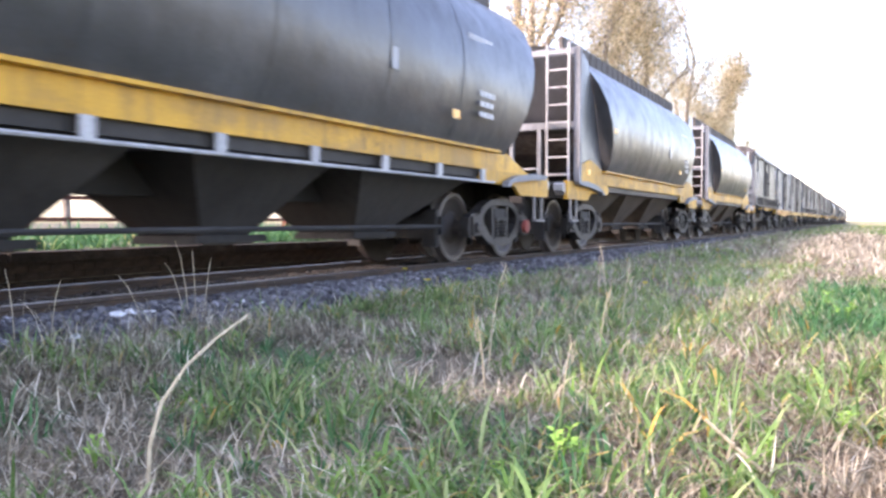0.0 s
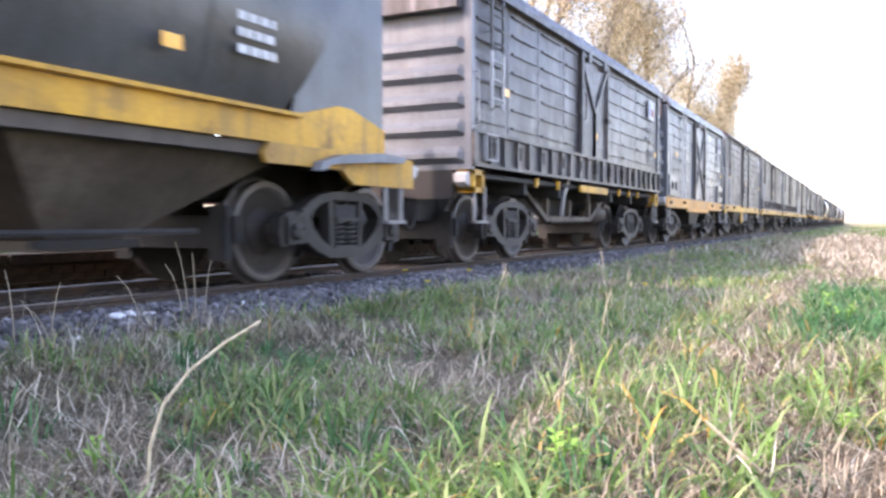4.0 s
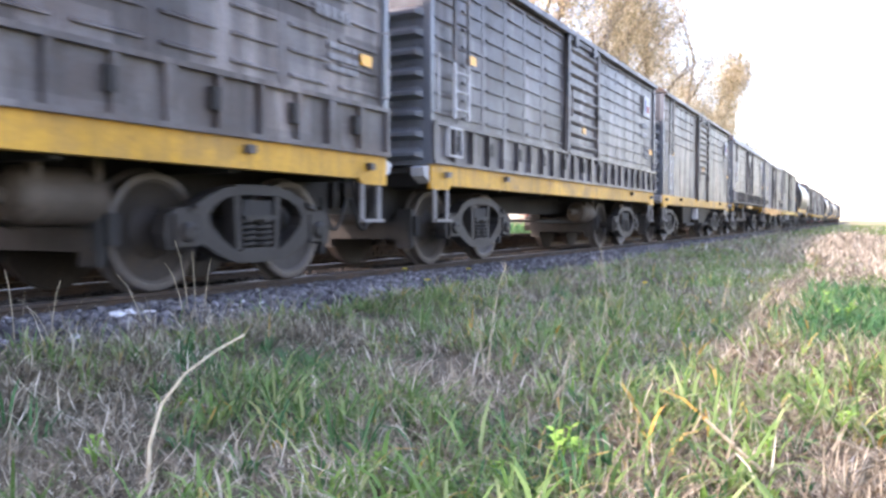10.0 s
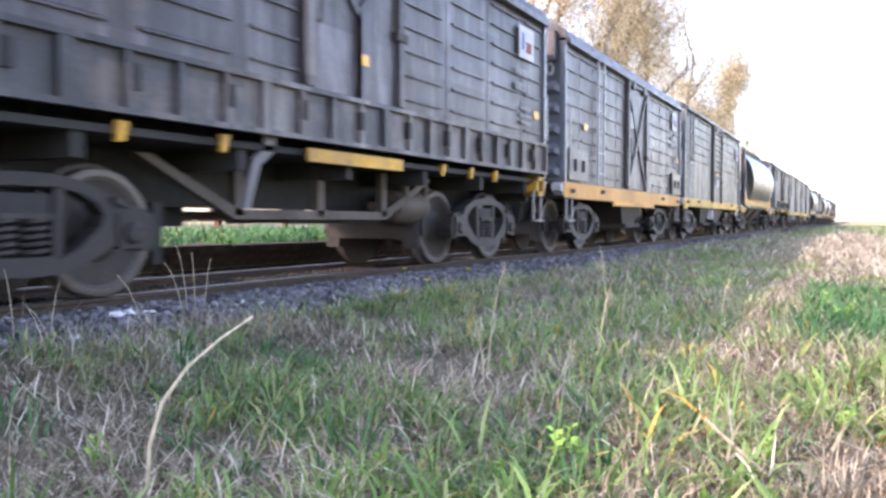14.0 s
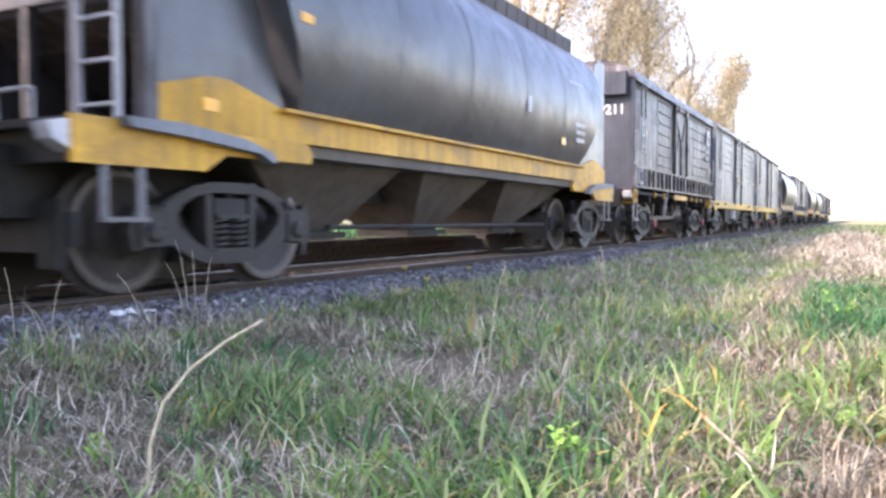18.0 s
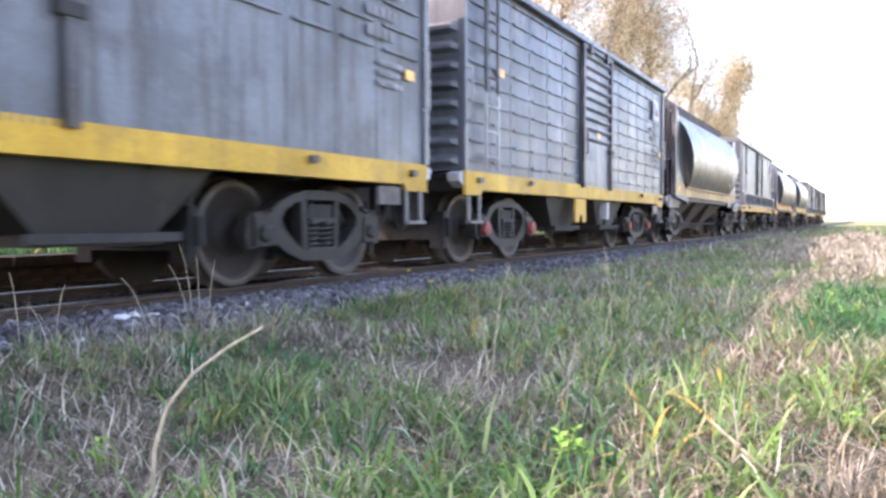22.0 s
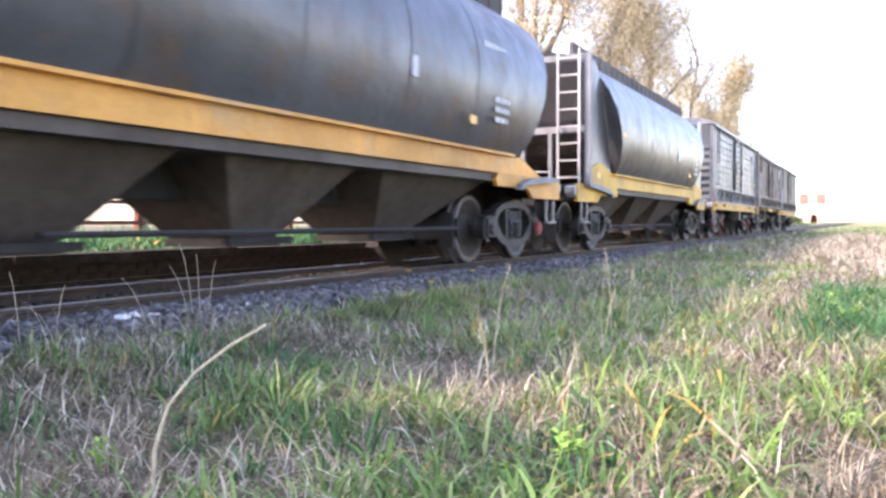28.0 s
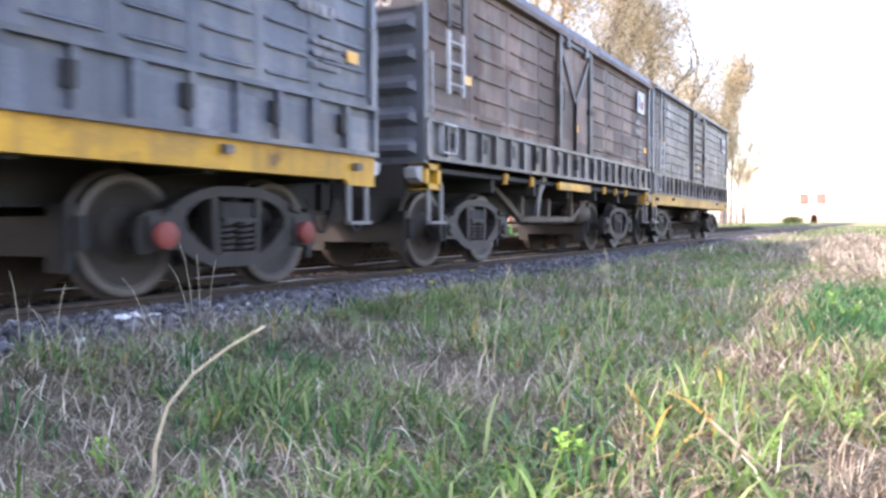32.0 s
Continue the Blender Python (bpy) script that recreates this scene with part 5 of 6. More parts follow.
UP, OVER, FLAT = (0.05, 0.75), (0.15, 0.72), (0.7, 1.35)
sward("grass", GREEN, 5, (
    (1.2, 4.4, 0.8, 2.5, 34, 17, 0.060, (0.10, 0.30), 0.0100, UP, (0.22, 0.82), 0.40),
    (1.2, 4.4, 2.5, 3.6, 24, 14, 0.060, (0.10, 0.26), 0.0085, UP, (0.22, 0.82), 0.45),
    (1.8, 4.8, -1.2, 0.8, 27, 15, 0.060, (0.12, 0.31), 0.0125, UP, (0.22, 0.82), 0.25),
    (4.4, 9.0, 0.8, 3.6, 46, 14, 0.07, (0.09, 0.24), 0.0110, UP, (0.2, 0.8), 0.30),
    (4.8, 9.6, -1.8, 0.6, 40, 9, 0.06, (0.10, 0.22), 0.011, UP, OVER, 0.3),
    (9.0, 19, 0.8, 3.6, 42, 8, 0.10, (0.08, 0.19), 0.013, UP, OVER, 0.3),
    (9.6, 19, -3.5, 0.8, 9, 8, 0.10, (0.08, 0.18), 0.012, UP, OVER, 0.6),
    (19, 45, 1.0, 3.8, 14, 7, 0.2, (0.10, 0.20), 0.022, UP, OVER, 0.5),
    (45, 130, -16, 3.4, 5, 6, 0.4, (0.12, 0.25), 0.07, UP, OVER, 0.2),
    (70, 150, 7.3, 12, 4, 6, 0.4, (0.12, 0.3), 0.07, UP, OVER, 0.0),
    (-9, 1.2, -9, 3.6, 22, 7, 0.10, (0.08, 0.22), 0.016, UP, OVER, 0.2),
    (1.2, 12, -9, -1.2, 22, 7, 0.10, (0.08, 0.22), 0.016, UP, OVER, 0.2),
    (1.8, 7.0, 3.2, 3.95, 18, 9, 0.05, (0.10, 0.24), 0.006, UP, OVER, 0.4),
    (2, 34, 7.3, 12.8, 4, 8, 0.12, (0.15, 0.38), 0.022, UP, OVER, 0.2)), "uneven green grass along the railway line")
# Yellow-green blades, coloured as accents for sunlit tips in the verge.
SPRIG = blade_material("sun_tinted_grass_blade", [(0, (0.10, 0.21, 0.045)), (0.5, (0.16, 0.29, 0.06)), (0.9, (0.24, 0.37, 0.09)), (1, (0.40, 0.36, 0.10))])
sward("sun_tinted_grass", SPRIG, 12, (
    (1.7, 3.3, 0.15, 1.35, 26, 8, 0.04, (0.10, 0.25), 0.0145, UP, OVER, 0.5),
    (3.3, 5.5, 0.0, 1.6, 15, 8, 0.05, (0.10, 0.22), 0.0115, UP, OVER, 0.5),
    (1.5, 3.4, 1.4, 2.6, 20, 7, 0.04, (0.09, 0.18), 0.010, UP, OVER, 0.6)), "broad-bladed green grass in the verge, sunlit tips put into its colour")
HAY = blade_material("pale_hay", [(0, (0.30, 0.25, 0.18)), (0.5, (0.46, 0.40, 0.30)), (1, (0.72, 0.66, 0.54))])
sward("pale_straw", HAY, 15, (
    (1.6, 3.4, 0.25, 1.9, 45, 5, 0.06, (0.10, 0.26), 0.0075, (0.2, 1.1), (0.2, 0.9), 0.25),
    (1.3, 3.4, 1.9, 3.3, 20, 5, 0.06, (0.10, 0.24), 0.0058, (0.2, 1.1), (0.2, 0.9), 0.4),
    (11, 28, -1.5, 0.9, 16, 6, 0.12, (0.12, 0.30), 0.014, (0.1, 0.9), (0.1, 0.6), 0.0),
    (3.4, 6.5, -0.8, 2.6, 26, 5, 0.08, (0.10, 0.26), 0.0072, (0.2, 1.1), (0.2, 0.9), 0.4)), "pale curled straw blades lying over the grass")
BROWN = blade_material("brown_withered_grass", [(0, (0.06, 0.045, 0.033)), (0.5, (0.15, 0.115, 0.08)), (0.85, (0.28, 0.22, 0.15)), (1, (0.45, 0.38, 0.27))])
sward("withered_grass", BROWN, 18, (
    (1.9, 5.2, -1.2, 0.75, 75, 9, 0.06, (0.06, 0.20), 0.0065, (0.1, 1.2), (0.1, 0.9), 0.05),
    (2.4, 4.6, 0.7, 2.4, 26, 9, 0.06, (0.06, 0.19), 0.0060, (0.1, 1.2), (0.1, 0.9), 0.30)), "brown withered grass tangled among the green")
sward("lush_grass", LUSH, 9, (
    (2, 34, 7.35, 12.8, 13, 10, 0.12, (0.15, 0.40), 0.024, UP, OVER, -0.3),
    (5.4, 9.4, -1.6, 0.42, 85, 11, 0.06, (0.12, 0.27), 0.014, UP, OVER, -0.3),
    (2.0, 3.4, 0.1, 1.6, 40, 8, 0.04, (0.12, 0.24), 0.011, UP, OVER, 0.4),
    (1.4, 3.6, 1.5, 3.2, 16, 18, 0.06, (0.12, 0.26), 0.0085, UP, (0.2, 0.8), 0.45),
    (3.4, 8, 0.5, 3.2, 12, 8, 0.06, (0.10, 0.20), 0.010, UP, OVER, 0.7)), "lush dark green grass clump beside the line")
sward("dry_grass", STRAW, 6, (
    (1.2, 4.4, -1.2, 3.7, 260, 8, 0.07, (0.05, 0.19), 0.0060, FLAT, (-0.25, 0.45), -0.1),
    (1.2, 4.4, -1.2, 3.7, 70, 6, 0.06, (0.06, 0.17), 0.0058, (0.5, 1.2), (0.2, 0.9), 0.2),
    (1.2, 4.4, -1.2, 3.7, 26, 5, 0.05, (0.14, 0.28), 0.0070, UP, (0.35, 0.95), 0.3),
    (4.4, 9.0, -2.5, 3.7, 120, 8, 0.09, (0.07, 0.20), 0.0075, FLAT, (-0.25, 0.45), -0.1),
    (4.4, 9.0, -2.5, 3.7, 55, 6, 0.06, (0.08, 0.19), 0.008, (0.2, 1.0), (0.2, 0.8), 0.2),
    (4.4, 9.0, -2.5, 3.7, 16, 5, 0.06, (0.12, 0.30), 0.005, UP, (0.1, 0.6), 0.4),
    (9.0, 19, -3.5, 3.7, 60, 8, 0.13, (0.08, 0.20), 0.009, (0.3, 1.2), OVER, 0.1),
    (19, 45, -6, 3.9, 18, 7, 0.2, (0.12, 0.30), 0.018, (0.1, 1.0), OVER, 0.1),
    (15, 29, -1.2, 1.8, 30, 8, 0.12, (0.12, 0.36), 0.012, (0.05, 0.8), OVER, 0.0),
    (45, 110, -12, 4.0, 2.0, 6, 0.4, (0.14, 0.34), 0.05, UP, OVER, 0.4),
    (-9, 1.2, -9, 3.6, 26, 7, 0.10, (0.07, 0.20), 0.012, FLAT, (-0.2, 0.4), 0.0),
    (1.2, 12, -9, -1.2, 26, 7, 0.10, (0.07, 0.20), 0.012, FLAT, (-0.2, 0.4), 0.0),
    (1.8, 4.4, 2.4, 3.7, 28, 9, 0.06, (0.08, 0.22), 0.0050, (0.2, 1.2), (0.2, 0.8), 0.1),
    (2.2, 4.3, 3.55, 3.98, 22, 12, 0.06, (0.16, 0.38), 0.0045, UP, (0.2, 0.6), 0.1),
    (1.8, 18, 3.0, 3.95, 22, 9, 0.05, (0.10, 0.30), 0.0045, (0.05, 0.9), OVER, 0.3)), "matted dry straw-coloured grass among the green")


def build_tree(name, x, y, h, seed, leaves, lean=0.0, bare=0.35, leaf=None):
    rnd = random.Random(seed)
    t = thing(name, pose(x, y, lift(x, y) - 0.05), "tall eucalyptus with pale bark and sunlit thin brown foliage", "tree", "row of eucalyptus trees")
    bm = bmesh.new()
    tips = []
    def limb(p, d, length, r, depth):
        steps = 4
        for k in range(steps):
            q = p + d * (length / steps)
            rod(bm, p, q, r * (1 - 0.16 * k), r * (1 - 0.16 * (k + 1)), 6 if depth else 8)
            p = q
            d = (d + Vector((rnd.uniform(-0.16, 0.16), rnd.uniform(-0.16, 0.16), rnd.uniform(-0.02, 0.12)))).normalized()
            if depth < 3 and (k > 0 or depth):
                for _ in range(1 if rnd.random() < 0.75 else 2):
                    e = (d * 0.75 + Vector((rnd.uniform(-1, 1), rnd.uniform(-1, 1), rnd.uniform(0.0, 0.6)))).normalized()
                    limb(p, e, length * rnd.uniform(0.26, 0.46), r * 0.48, depth + 1)
            if depth >= 2:
                tips.append((p.copy(), length))
        tips.append((p.copy(), length))
    limb(Vector((0, 0, 0)), Vector((lean, rnd.uniform(-0.06, 0.06), 1)).normalized(), h * 0.72, h * 0.015, 0)
    part("trunk", bm, BARK, t, "pale forked trunk and limbs", smooth=True)
    rng = np.random.default_rng(seed)
    pts = np.array([tuple(p) for p, l in tips if p.z > h * bare])
    weight = rng.gamma(0.7, 1.0, len(pts))
    centre = pts + rng.normal(0, 0.030 * h, pts.shape)
    pick = centre[rng.choice(len(pts), leaves, p=weight / weight.sum())] + rng.normal(0, 1, (leaves, 3)) * np.array([0.040, 0.040, 0.030]) * h
    size = rng.uniform(0.4, 1.0, leaves) * h * (0.0048 if 30 < x < 85 else 0.0060 if x < 30 else 0.0072)
    a = rng.normal(0, 1, (leaves, 3)); a /= np.linalg.norm(a, axis=1)[:, None]
    a[:, 2] = -np.abs(a[:, 2]) * 0.8
    b = np.cross(a, rng.normal(0, 1, (leaves, 3))); b /= np.linalg.norm(b, axis=1)[:, None]
    c0 = pick - b * size[:, None] * 0.35
    c1 = pick + b * size[:, None] * 0.35
    v = np.stack([pick - a * size[:, None], c0, c1, pick + a * size[:, None] * 1.4], 1).reshape(-1, 3)
    i = 4 * np.arange(leaves)
    tris = np.concatenate([np.stack([i, i + 1, i + 2], 1), np.stack([i + 1, i + 3, i + 2], 1)])
    part("crown", fast_mesh("crown", v, tris, leaf or LEAF), leaf or LEAF, t, "thin airy crown of small brownish leaves")
    return t


# Trees at negative x stay unseen; added to filter sun over the near verge.
TREES = ((34, 13.4, 19, 1, 9500), (39, 15.5, 20, 12, 9000), (44, 13.2, 20, 2, 9000), (50, 15.2, 19, 3, 8500), (56, 13.6, 20, 4, 7600), (63, 15.0, 19, 5, 7600), (70, 13.4, 19, 13, 7500), (79, 15.0, 17, 6, 7000), (86, 14.6, 15, 15, 6000),
         (91, 13.6, 18, 7, 9000), (99, 14.2, 16, 14, 8000), (108, 13.8, 11, 9, 5000), (-7, 14.6, 10.5, 21, 6000), (-19, 13.6, 13, 22, 7500), (-22, 14.6, 16, 23, 7000), (-28, 13.6, 17, 24, 7000), (-35, 15.0, 18, 25, 7000), (-42, 13.8, 18, 26, 7000), (17, 22, 8.5, 10, 3600), (27, 30, 13, 11, 3600))
for tx, ty, th, ts, tn in TREES:
    build_tree("eucalyptus_tree", tx, ty, th, ts, round(tn * 2.6))


OLIVE = blade_material("olive_tree_leaf", [(0, (0.07, 0.09, 0.035)), (0.5, (0.15, 0.17, 0.07)), (1, (0.27, 0.27, 0.13))])
for tx, ty, th, ts in ((101, 15.6, 13, 31), (107, 14.6, 12, 32), (114, 14.8, 10, 33)):
    tagged(build_tree("eucalyptus_tree", tx, ty, th, ts, 6500, 0.0, 0.12, OLIVE), "olive green eucalyptus with low branches beyond the train", "tree", "row of eucalyptus trees")


def bush(x, y, size, seed):
    rng = np.random.default_rng(seed)
    t = thing("bush", pose(x, y, lift(x, y)), "low dark green bush in the sunlit field", "bush", "bushes in the field")
    bm = bmesh.new()
    for k in range(5):
        a = math.tau * k / 5
        rod(bm, (0, 0, 0), (0.4 * size * math.cos(a), 0.4 * size * math.sin(a), 0.6 * size), 0.05 * size, 0.02 * size, 5)
    part("stems", bm, BARK, t)
    n = 700
    p = rng.normal(0, 1, (n, 3))
    p = p / np.linalg.norm(p, axis=1)[:, None] * rng.uniform(0.4, 1.0, n)[:, None] * np.array([1.0, 1.1, 0.55]) * size + np.array([0, 0, 0.55 * size])
    d, e = rng.normal(0, 0.11 * size, (n, 3)), rng.normal(0, 0.11 * size, (n, 3))
    v = np.stack([p - d, p + e, p + d], 1).reshape(-1, 3)
    v[:, 2] = np.maximum(v[:, 2], 0.0)
    part("foliage", fast_mesh("foliage", v, np.arange(3 * n).reshape(-1, 3), OLIVE), OLIVE, t)


for k, (bx, by, bs) in enumerate(((112, 8.8, 0.9), (118, 9.0, 0.7), (126, 9.2, 1.0))):
    bush(bx, by, bs, k)


# ---- small plants beside the track ----
STALK, _nt, _b = shader("dry_stalk", 0.6, 0, 0.3)
_nt.links.new(ramp(_nt, noise_at(_nt, scaled(_nt, 8, 8, 3), 6), [(0.3, (0.34, 0.29, 0.19)), (0.7, (0.56, 0.50, 0.36))]), _b.inputs["Base Color"])
PETAL, _nt, _b = shader("yellow_petal", 0.5, 0, 0.3)
_nt.links.new(ramp(_nt, noise_at(_nt, scaled(_nt, 1, 1, 1), 60), [(0.3, (0.70, 0.52, 0.02)), (0.7, (0.85, 0.68, 0.04))]), _b.inputs["Base Color"])
RIGHT = Vector((0.46, -0.888, 0))


def stalk(name, x, y, path, r0, r1, label):
    """A stem through points given as metres to the side and up from its foot."""
    ob = new(name)
    ob.matrix_world = pose(x, y, lift(x, y))
    tagged(ob, label, "grass stalk", "tall dry stalks in the grass")
    bm = bmesh.new()
    fine = []
    for (a, b), (c, d) in zip(path, path[1:]):
        fine += [(a + (c - a) * k / 3, b + (d - b) * k / 3) for k in range(3)]
    fine.append(path[-1])
    tube(bm, [RIGHT * a + Vector((0, 0, b)) for a, b in fine], r0, r1)
    part("stem", bm, STALK, ob, smooth=True)
    return ob


def seed_head(ob, tip, length, n, seed):
    rnd = random.Random(seed)
    bm = bmesh.new()
    for k in range(n):
        p = RIGHT * tip[0] + Vector((0, 0, tip[1] - length * k / n))
        q = p + Vector((rnd.uniform(-0.03, 0.03), rnd.uniform(-0.03, 0.03), rnd.uniform(0.02, 0.05)))
        rod(bm, p, q, 0.0018, 0.0006, 4)
    tagged(part("seed_head", bm, STALK, ob), kind="stuff")


BENT_STALK = stalk("bent_grass_stalk", 1.65, 1.81, [(0, 0), (0.008, 0.15), (0.045, 0.27), (0.12, 0.365), (0.22, 0.44), (0.325, 0.50)], 0.0066, 0.0042, "thick dry grass stalk bent over at the top")
stalk("fallen_straw", 2.49, 0.19, [(0.03, 0.0), (-0.10, 0.11), (-0.225, 0.225)], 0.0075, 0.0055, "thick pale straw leaning in the grass")
stalk("fallen_straw", 2.80, 0.52, [(0, 0.02), (0.05, 0.13), (0.045, 0.19)], 0.004, 0.003, "short dry straw with a bent tip")
TALL = ((5.36, 1.52, -0.05, 0.60), (5.5, 1.46, 0.05, 0.46), (3.6, 1.62, 0.09, 0.56), (4.4, 1.30, 0.07, 0.42), (3.2, 1.45, -0.04, 0.34), (6.1, 0.9, 0.06, 0.36), (3.05, 1.05, 0.04, 0.30),
        (4.02, 4.0, -0.09, 0.46), (4.06, 3.98, -0.02, 0.40), (4.0, 4.02, -0.13, 0.34), (4.12, 3.96, 0.05, 0.36), (2.75, 3.98, -0.05, 0.36), (2.9, 3.9, 0.06, 0.30), (2.45, 4.0, -0.10, 0.34), (3.5, 3.85, -0.16, 0.30), (7.4, 2.2, 0.05, 0.45), (9.5, 2.0, 0.06, 0.5))
for k, (tx, ty, off, h) in enumerate(TALL):
    h = h * 1.2 if ty > 3.5 else h
    s = stalk("grass_stalk", tx, ty, [(0, 0), (off * 0.25, h * 0.45), (off * 0.6, h * 0.8), (off, h)], *((0.0036, 0.0020) if ty < 3.5 else (0.0026, 0.0014)), "tall thin dry grass stalk")
    if ty < 3.5:
        seed_head(s, (off, h), h * 0.3, 7, k)


def flower(x, y, h, seed):
    rnd = random.Random(seed)
    ob = new("yellow_flower")
    ob.matrix_world = pose(x, y, lift(x, y))
    tagged(ob, "small yellow wild flower on a green stem", "flower", "yellow flowers in the grass")
    bm = bmesh.new()
    tube(bm, [(0, 0, 0), (0.005, 0.004, h * 0.6), (0, 0, h)], 0.003, 0.002)
    part("stem", bm, GREEN, ob)
    bm = bmesh.new()
    for k in range(9):
        a = math.tau * k / 9 + rnd.uniform(-0.1, 0.1)
        c, s = math.cos(a), math.sin(a)
        v = [bm.verts.new(p) for p in ((0, 0, h), (0.017 * c - 0.009 * s, 0.017 * s + 0.009 * c, h + 0.014), (0.030 * c, 0.030 * s, h + 0.012), (0.017 * c + 0.009 * s, 0.017 * s - 0.009 * c, h + 0.014))]
        bm.faces.new(v)
    part("petals", bm, PETAL, ob, "bright yellow petals")


for k, (fx, fy) in enumerate(((6.25, 3.62), (5.75, 3.12), (7.0, 1.66), (6.9, 3.3))):
    flower(fx, fy, 0.25, k)


# Weed leaf colour brightened to stand for sunlight on the sprigs.
CLOVER = blade_material("sun_brightened_weed_leaf", [(0, (0.17, 0.36, 0.06)), (0.5, (0.24, 0.46, 0.08)), (1, (0.33, 0.55, 0.12))])


def weed(x, y, size, seed, n=16):
    rnd = random.Random(seed)
    ob = new("leafy_weed")
    ob.matrix_world = pose(x, y, lift(x, y))
    tagged(ob, "leafy green weed sprig with sunlight put into its colour", "weed", "leafy weeds in the grass")
    tops = []
    for k in range(3):
        bm = bmesh.new()
        p = Vector((rnd.uniform(-0.3, 0.3) * size, rnd.uniform(-0.3, 0.3) * size, size * rnd.uniform(0.7, 1.0)))
        tube(bm, [(0, 0, 0), p * 0.5 + Vector((0, 0, 0.02)), p], 0.003, 0.002)
        tops.append(p)
        part("stem", bm, CLOVER, ob)
    for k in range(n):
        p = tops[k % 3] * rnd.uniform(0.45, 1.0)
        a, t, l = rnd.uniform(0, math.tau), rnd.uniform(-0.2, 0.7), size * rnd.uniform(0.16, 0.28)
        d = Vector((math.cos(a) * math.cos(t), math.sin(a) * math.cos(t), math.sin(t)))
        side = d.cross(Vector((0, 0, 1))).normalized() * l * 0.32
        bm = bmesh.new()
        mid = Vector((0, 0, l * 0.10))
        v = [bm.verts.new(q) for q in (p, p + d * l * 0.45 + side + mid, p + d * l, p + d * l * 0.45 - side + mid)]
        bm.faces.new((v[0], v[1], v[2]))
        bm.faces.new((v[0], v[2], v[3]))
        part("leaf", bm, CLOVER, ob)


for k, (wx, wy, ws) in enumerate(((2.30, 0.80, 0.20), (2.38, 0.75, 0.16), (2.2, 0.95, 0.10), (2.75, 0.25, 0.12), (2.15, 1.35, 0.10), (1.75, 2.15, 0.11), (2.4, 1.75, 0.09), (3.2, 0.05, 0.13), (6.6, 0.1, 0.22), (7.1, -0.2, 0.25), (7.4, 0.25, 0.22), (6.9, -0.45, 0.22))):
    weed(wx, wy, ws, k)

CHALK = earth("chalky_white_stone", (0.55, 0.56, 0.58), (0.68, 0.69, 0.71), (0.8, 0.8, 0.8), 8.0)
# pale stones that stand out on the ballast
for k, (sx, sy, sr) in enumerate(((3.52, 4.08, 0.05), (3.62, 4.10, 0.06), (3.72, 4.07, 0.045), (3.0, 3.85, 0.05), (4.6, 4.05, 0.035), (4.75, 3.98, 0.03))):
    s = tagged(new("pale_stone", stone_shape(20 + k)), "pale chalky stone lying on the ballast", "stone", "pale stones on the ballast")
    s.data.materials.clear()
    s.data.materials.append(CHALK)
    s.matrix_world = Matrix.LocRotScale((sx, sy, bed_height(sy) + sr * 0.35), Euler((0.2, 0.1, k)), (sr * 1.2, sr * 0.8, sr * 0.5))

# ---- far down the line ----
bm = boxes((74, 81, -45, 3.5, -0.1, 0.075))
solid("road", bm, KERB, "pale dirt road that meets the railway line", "road", bevel=0.04)
hut = thing("crossing_hut", pose(168, 8.9, 0.0), "small pale plastered hut with an arched doorway", "hut")
bm = bmesh.new()
slab(bm, [(-1.1, 0), (-0.55, 0), (-0.55, 1.5), (-0.35, 1.95), (0, 2.1), (0.35, 1.95), (0.55, 1.5), (0.55, 0), (1.1, 0), (1.1, 2.9), (-1.1, 2.9)], -0.9, 0.9)
w = part("wall", bm, KERB, hut)
w.rotation_euler = (0, 0, math.pi / 2)
part("inner_wall", boxes((0.5, 0.7, -1.0, 1.0, 0, 2.8)), POST, hut, "dark red back wall")
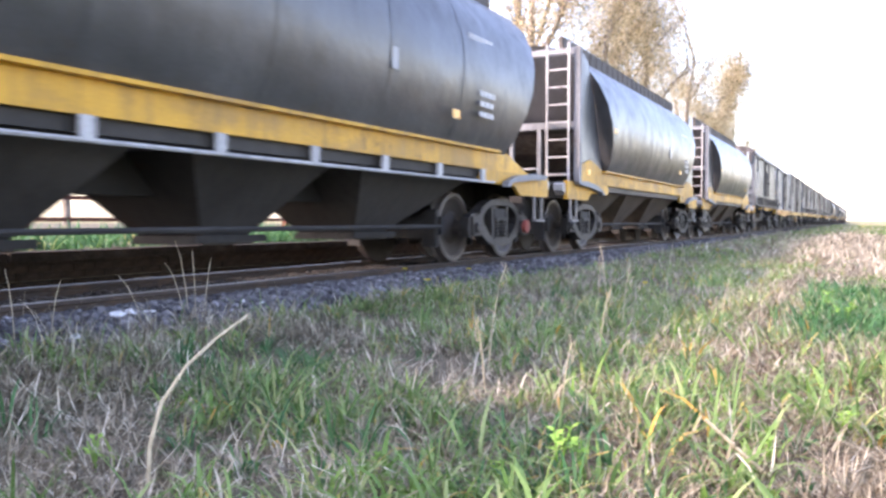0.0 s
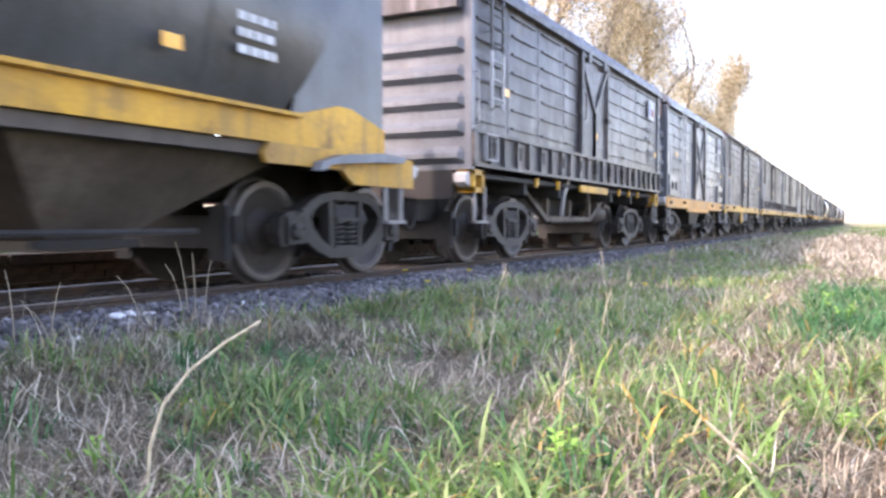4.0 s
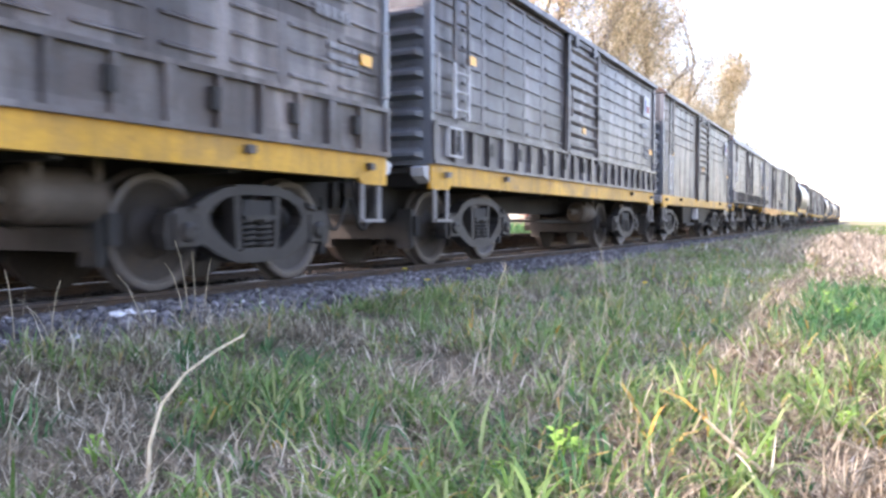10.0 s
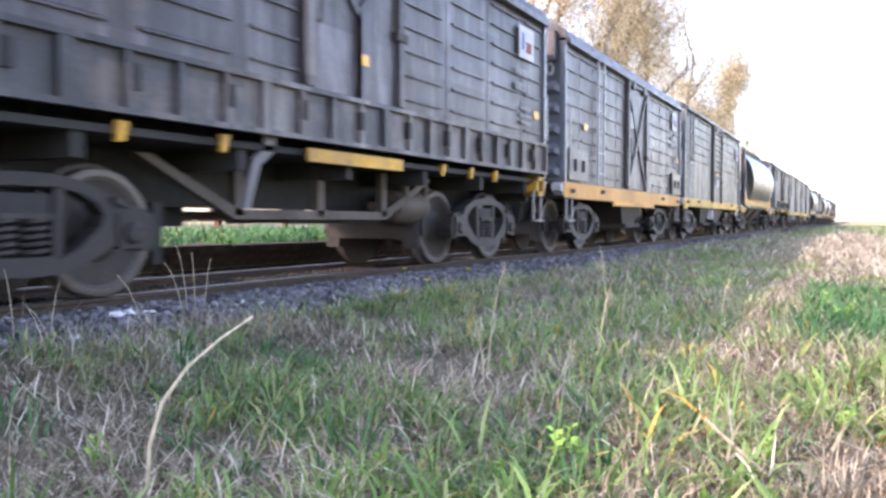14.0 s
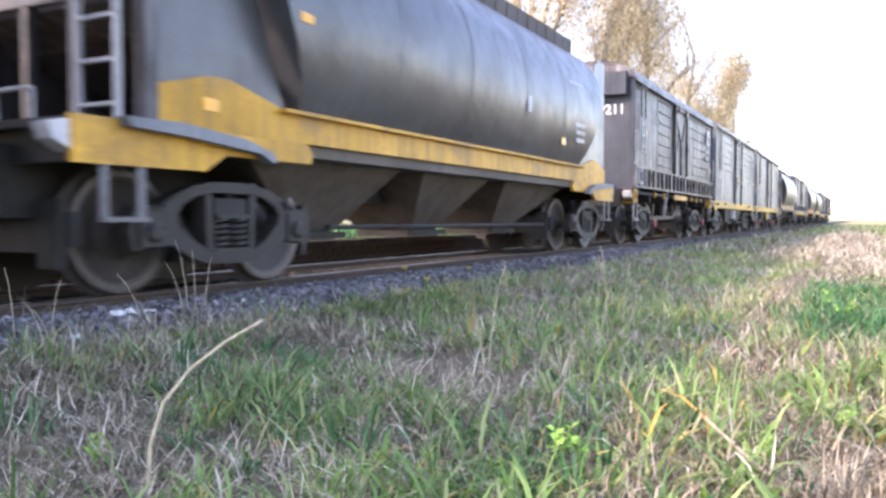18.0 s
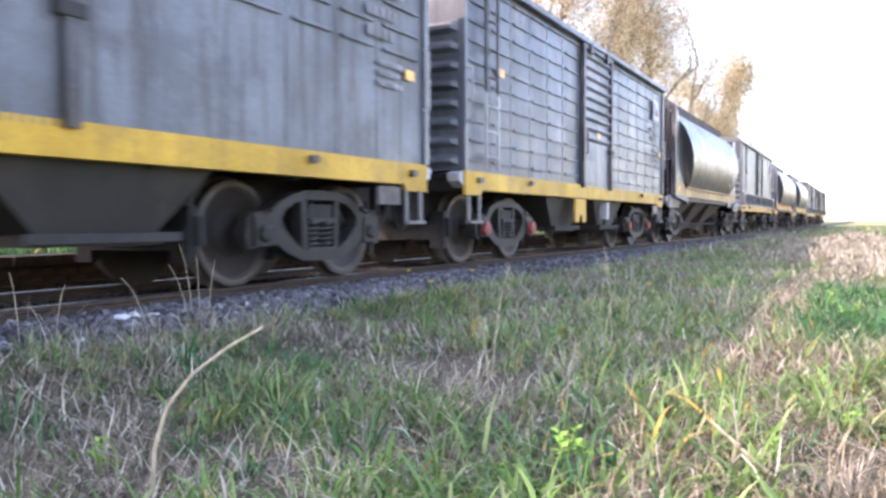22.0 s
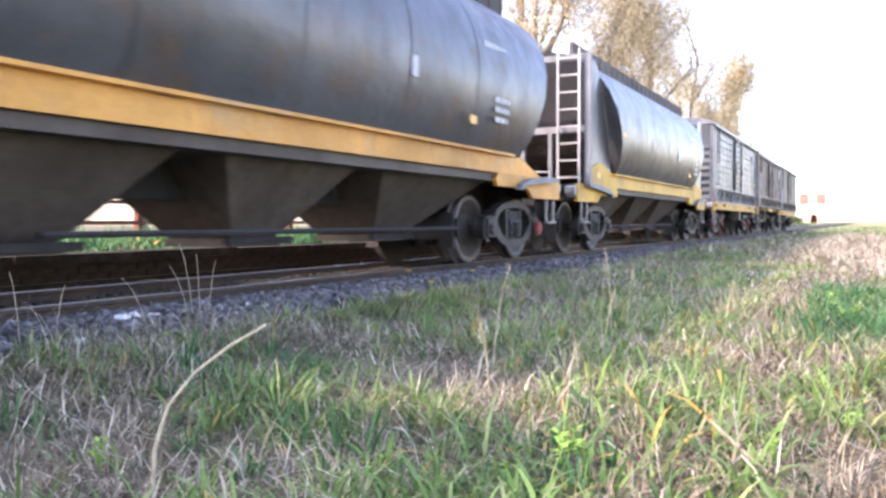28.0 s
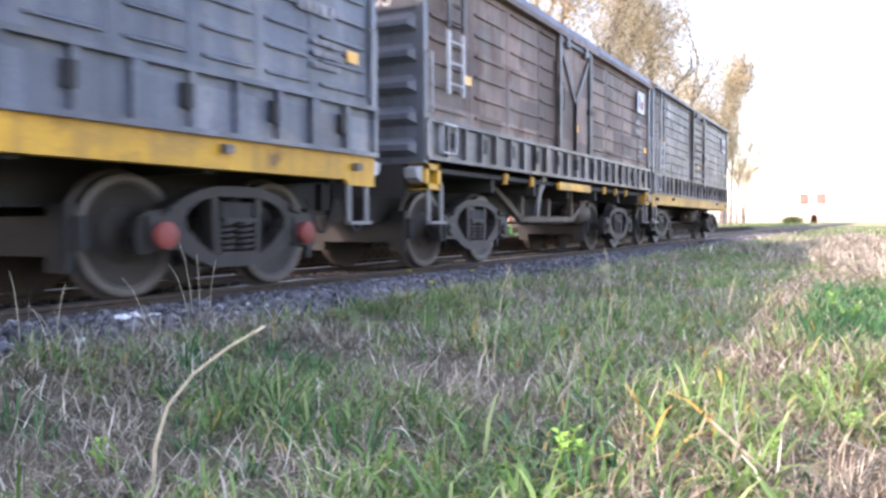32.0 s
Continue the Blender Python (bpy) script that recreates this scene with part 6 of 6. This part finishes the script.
# Tank red made paler in colour to stand for the glare on it.
PALED_RED = earth("glare_paled_red_paint", (0.16, 0.095, 0.08), (0.22, 0.13, 0.11), (0.28, 0.17, 0.14), 1.5, 0.8)
tank = thing("water_tank", pose(172, 9.4, 0.0), "red and white banded steel tank on a stand", "water tank")
for y in (-1.8, 1.8):
    for x in (-0.8, 0.8):
        part("leg", boxes((x - 0.12, x + 0.12, y - 0.12, y + 0.12, 0, 4.2)), KERB, tank)
for k in range(3):
    part("band", boxes((-1.1, 1.1, -2.3 + k * 1.55, -0.78 + k * 1.55, 4.2, 6.2)), PALED_RED if k != 1 else KERB, tank, "red steel band with glare paled into its colour" if k != 1 else "faded white steel band")

# ---- moving things ----
def motions():
    times = [k / 2 for k in range(len(GONE))]
    gone = dict(zip(times, GONE))
    for wagon, c in TRAIN:
        walk(wagon, [(t, pose(c - gone[t], TRACK_Y, RAIL_Z)) for t in times])
    swing = ((0, 43), (1, 32), (2, 27), (3, 30), (4.5, 15), (6, 2), (6.5, 18), (7, 36), (8, 84), (9, 66), (10, 38), (11, 88), (12, 42), (13, 20), (14, 36), (15.5, 30), (17, 28), (18, 14), (19, 5), (20, 8), (21, 10), (22, 0), (23, 6), (24, 0), (25, 6), (28, 10), (29, 20), (30, 8), (31, 2), (32, 3))
    bow = {7: 22, 8: 40, 9: 32, 10: 24, 11: 38, 12: 6}
    foot = Matrix.Translation((1.65, 1.81, lift(1.65, 1.81)))
    walk(BENT_STALK, [(t, foot @ Matrix.Rotation(radians(bow.get(t, 0)), 4, Vector((-0.739, 0.674, 0))) @ Matrix.Rotation(radians(a), 4, "Z")) for t, a in swing])
    fine = [k * 2 / FPS for k in range(481)]
    dist = np.interp(fine, times, [gone[t] for t in times])
    for k, s in enumerate((-1, 1)):
        first = WHEELSETS[k][0]
        walk(first, [(t, pose(s * BASE / 2, 0, WHEEL_R, 0, -math.degrees(d / WHEEL_R), 0)) for t, d in zip(fine, dist)])
        for other in WHEELSETS[k][1:]:
            other.rotation_mode = "QUATERNION"
            keys = other.animation_data_create()
            keys.action = first.animation_data.action
            keys.action_slot = first.animation_data.action_slot


motions()
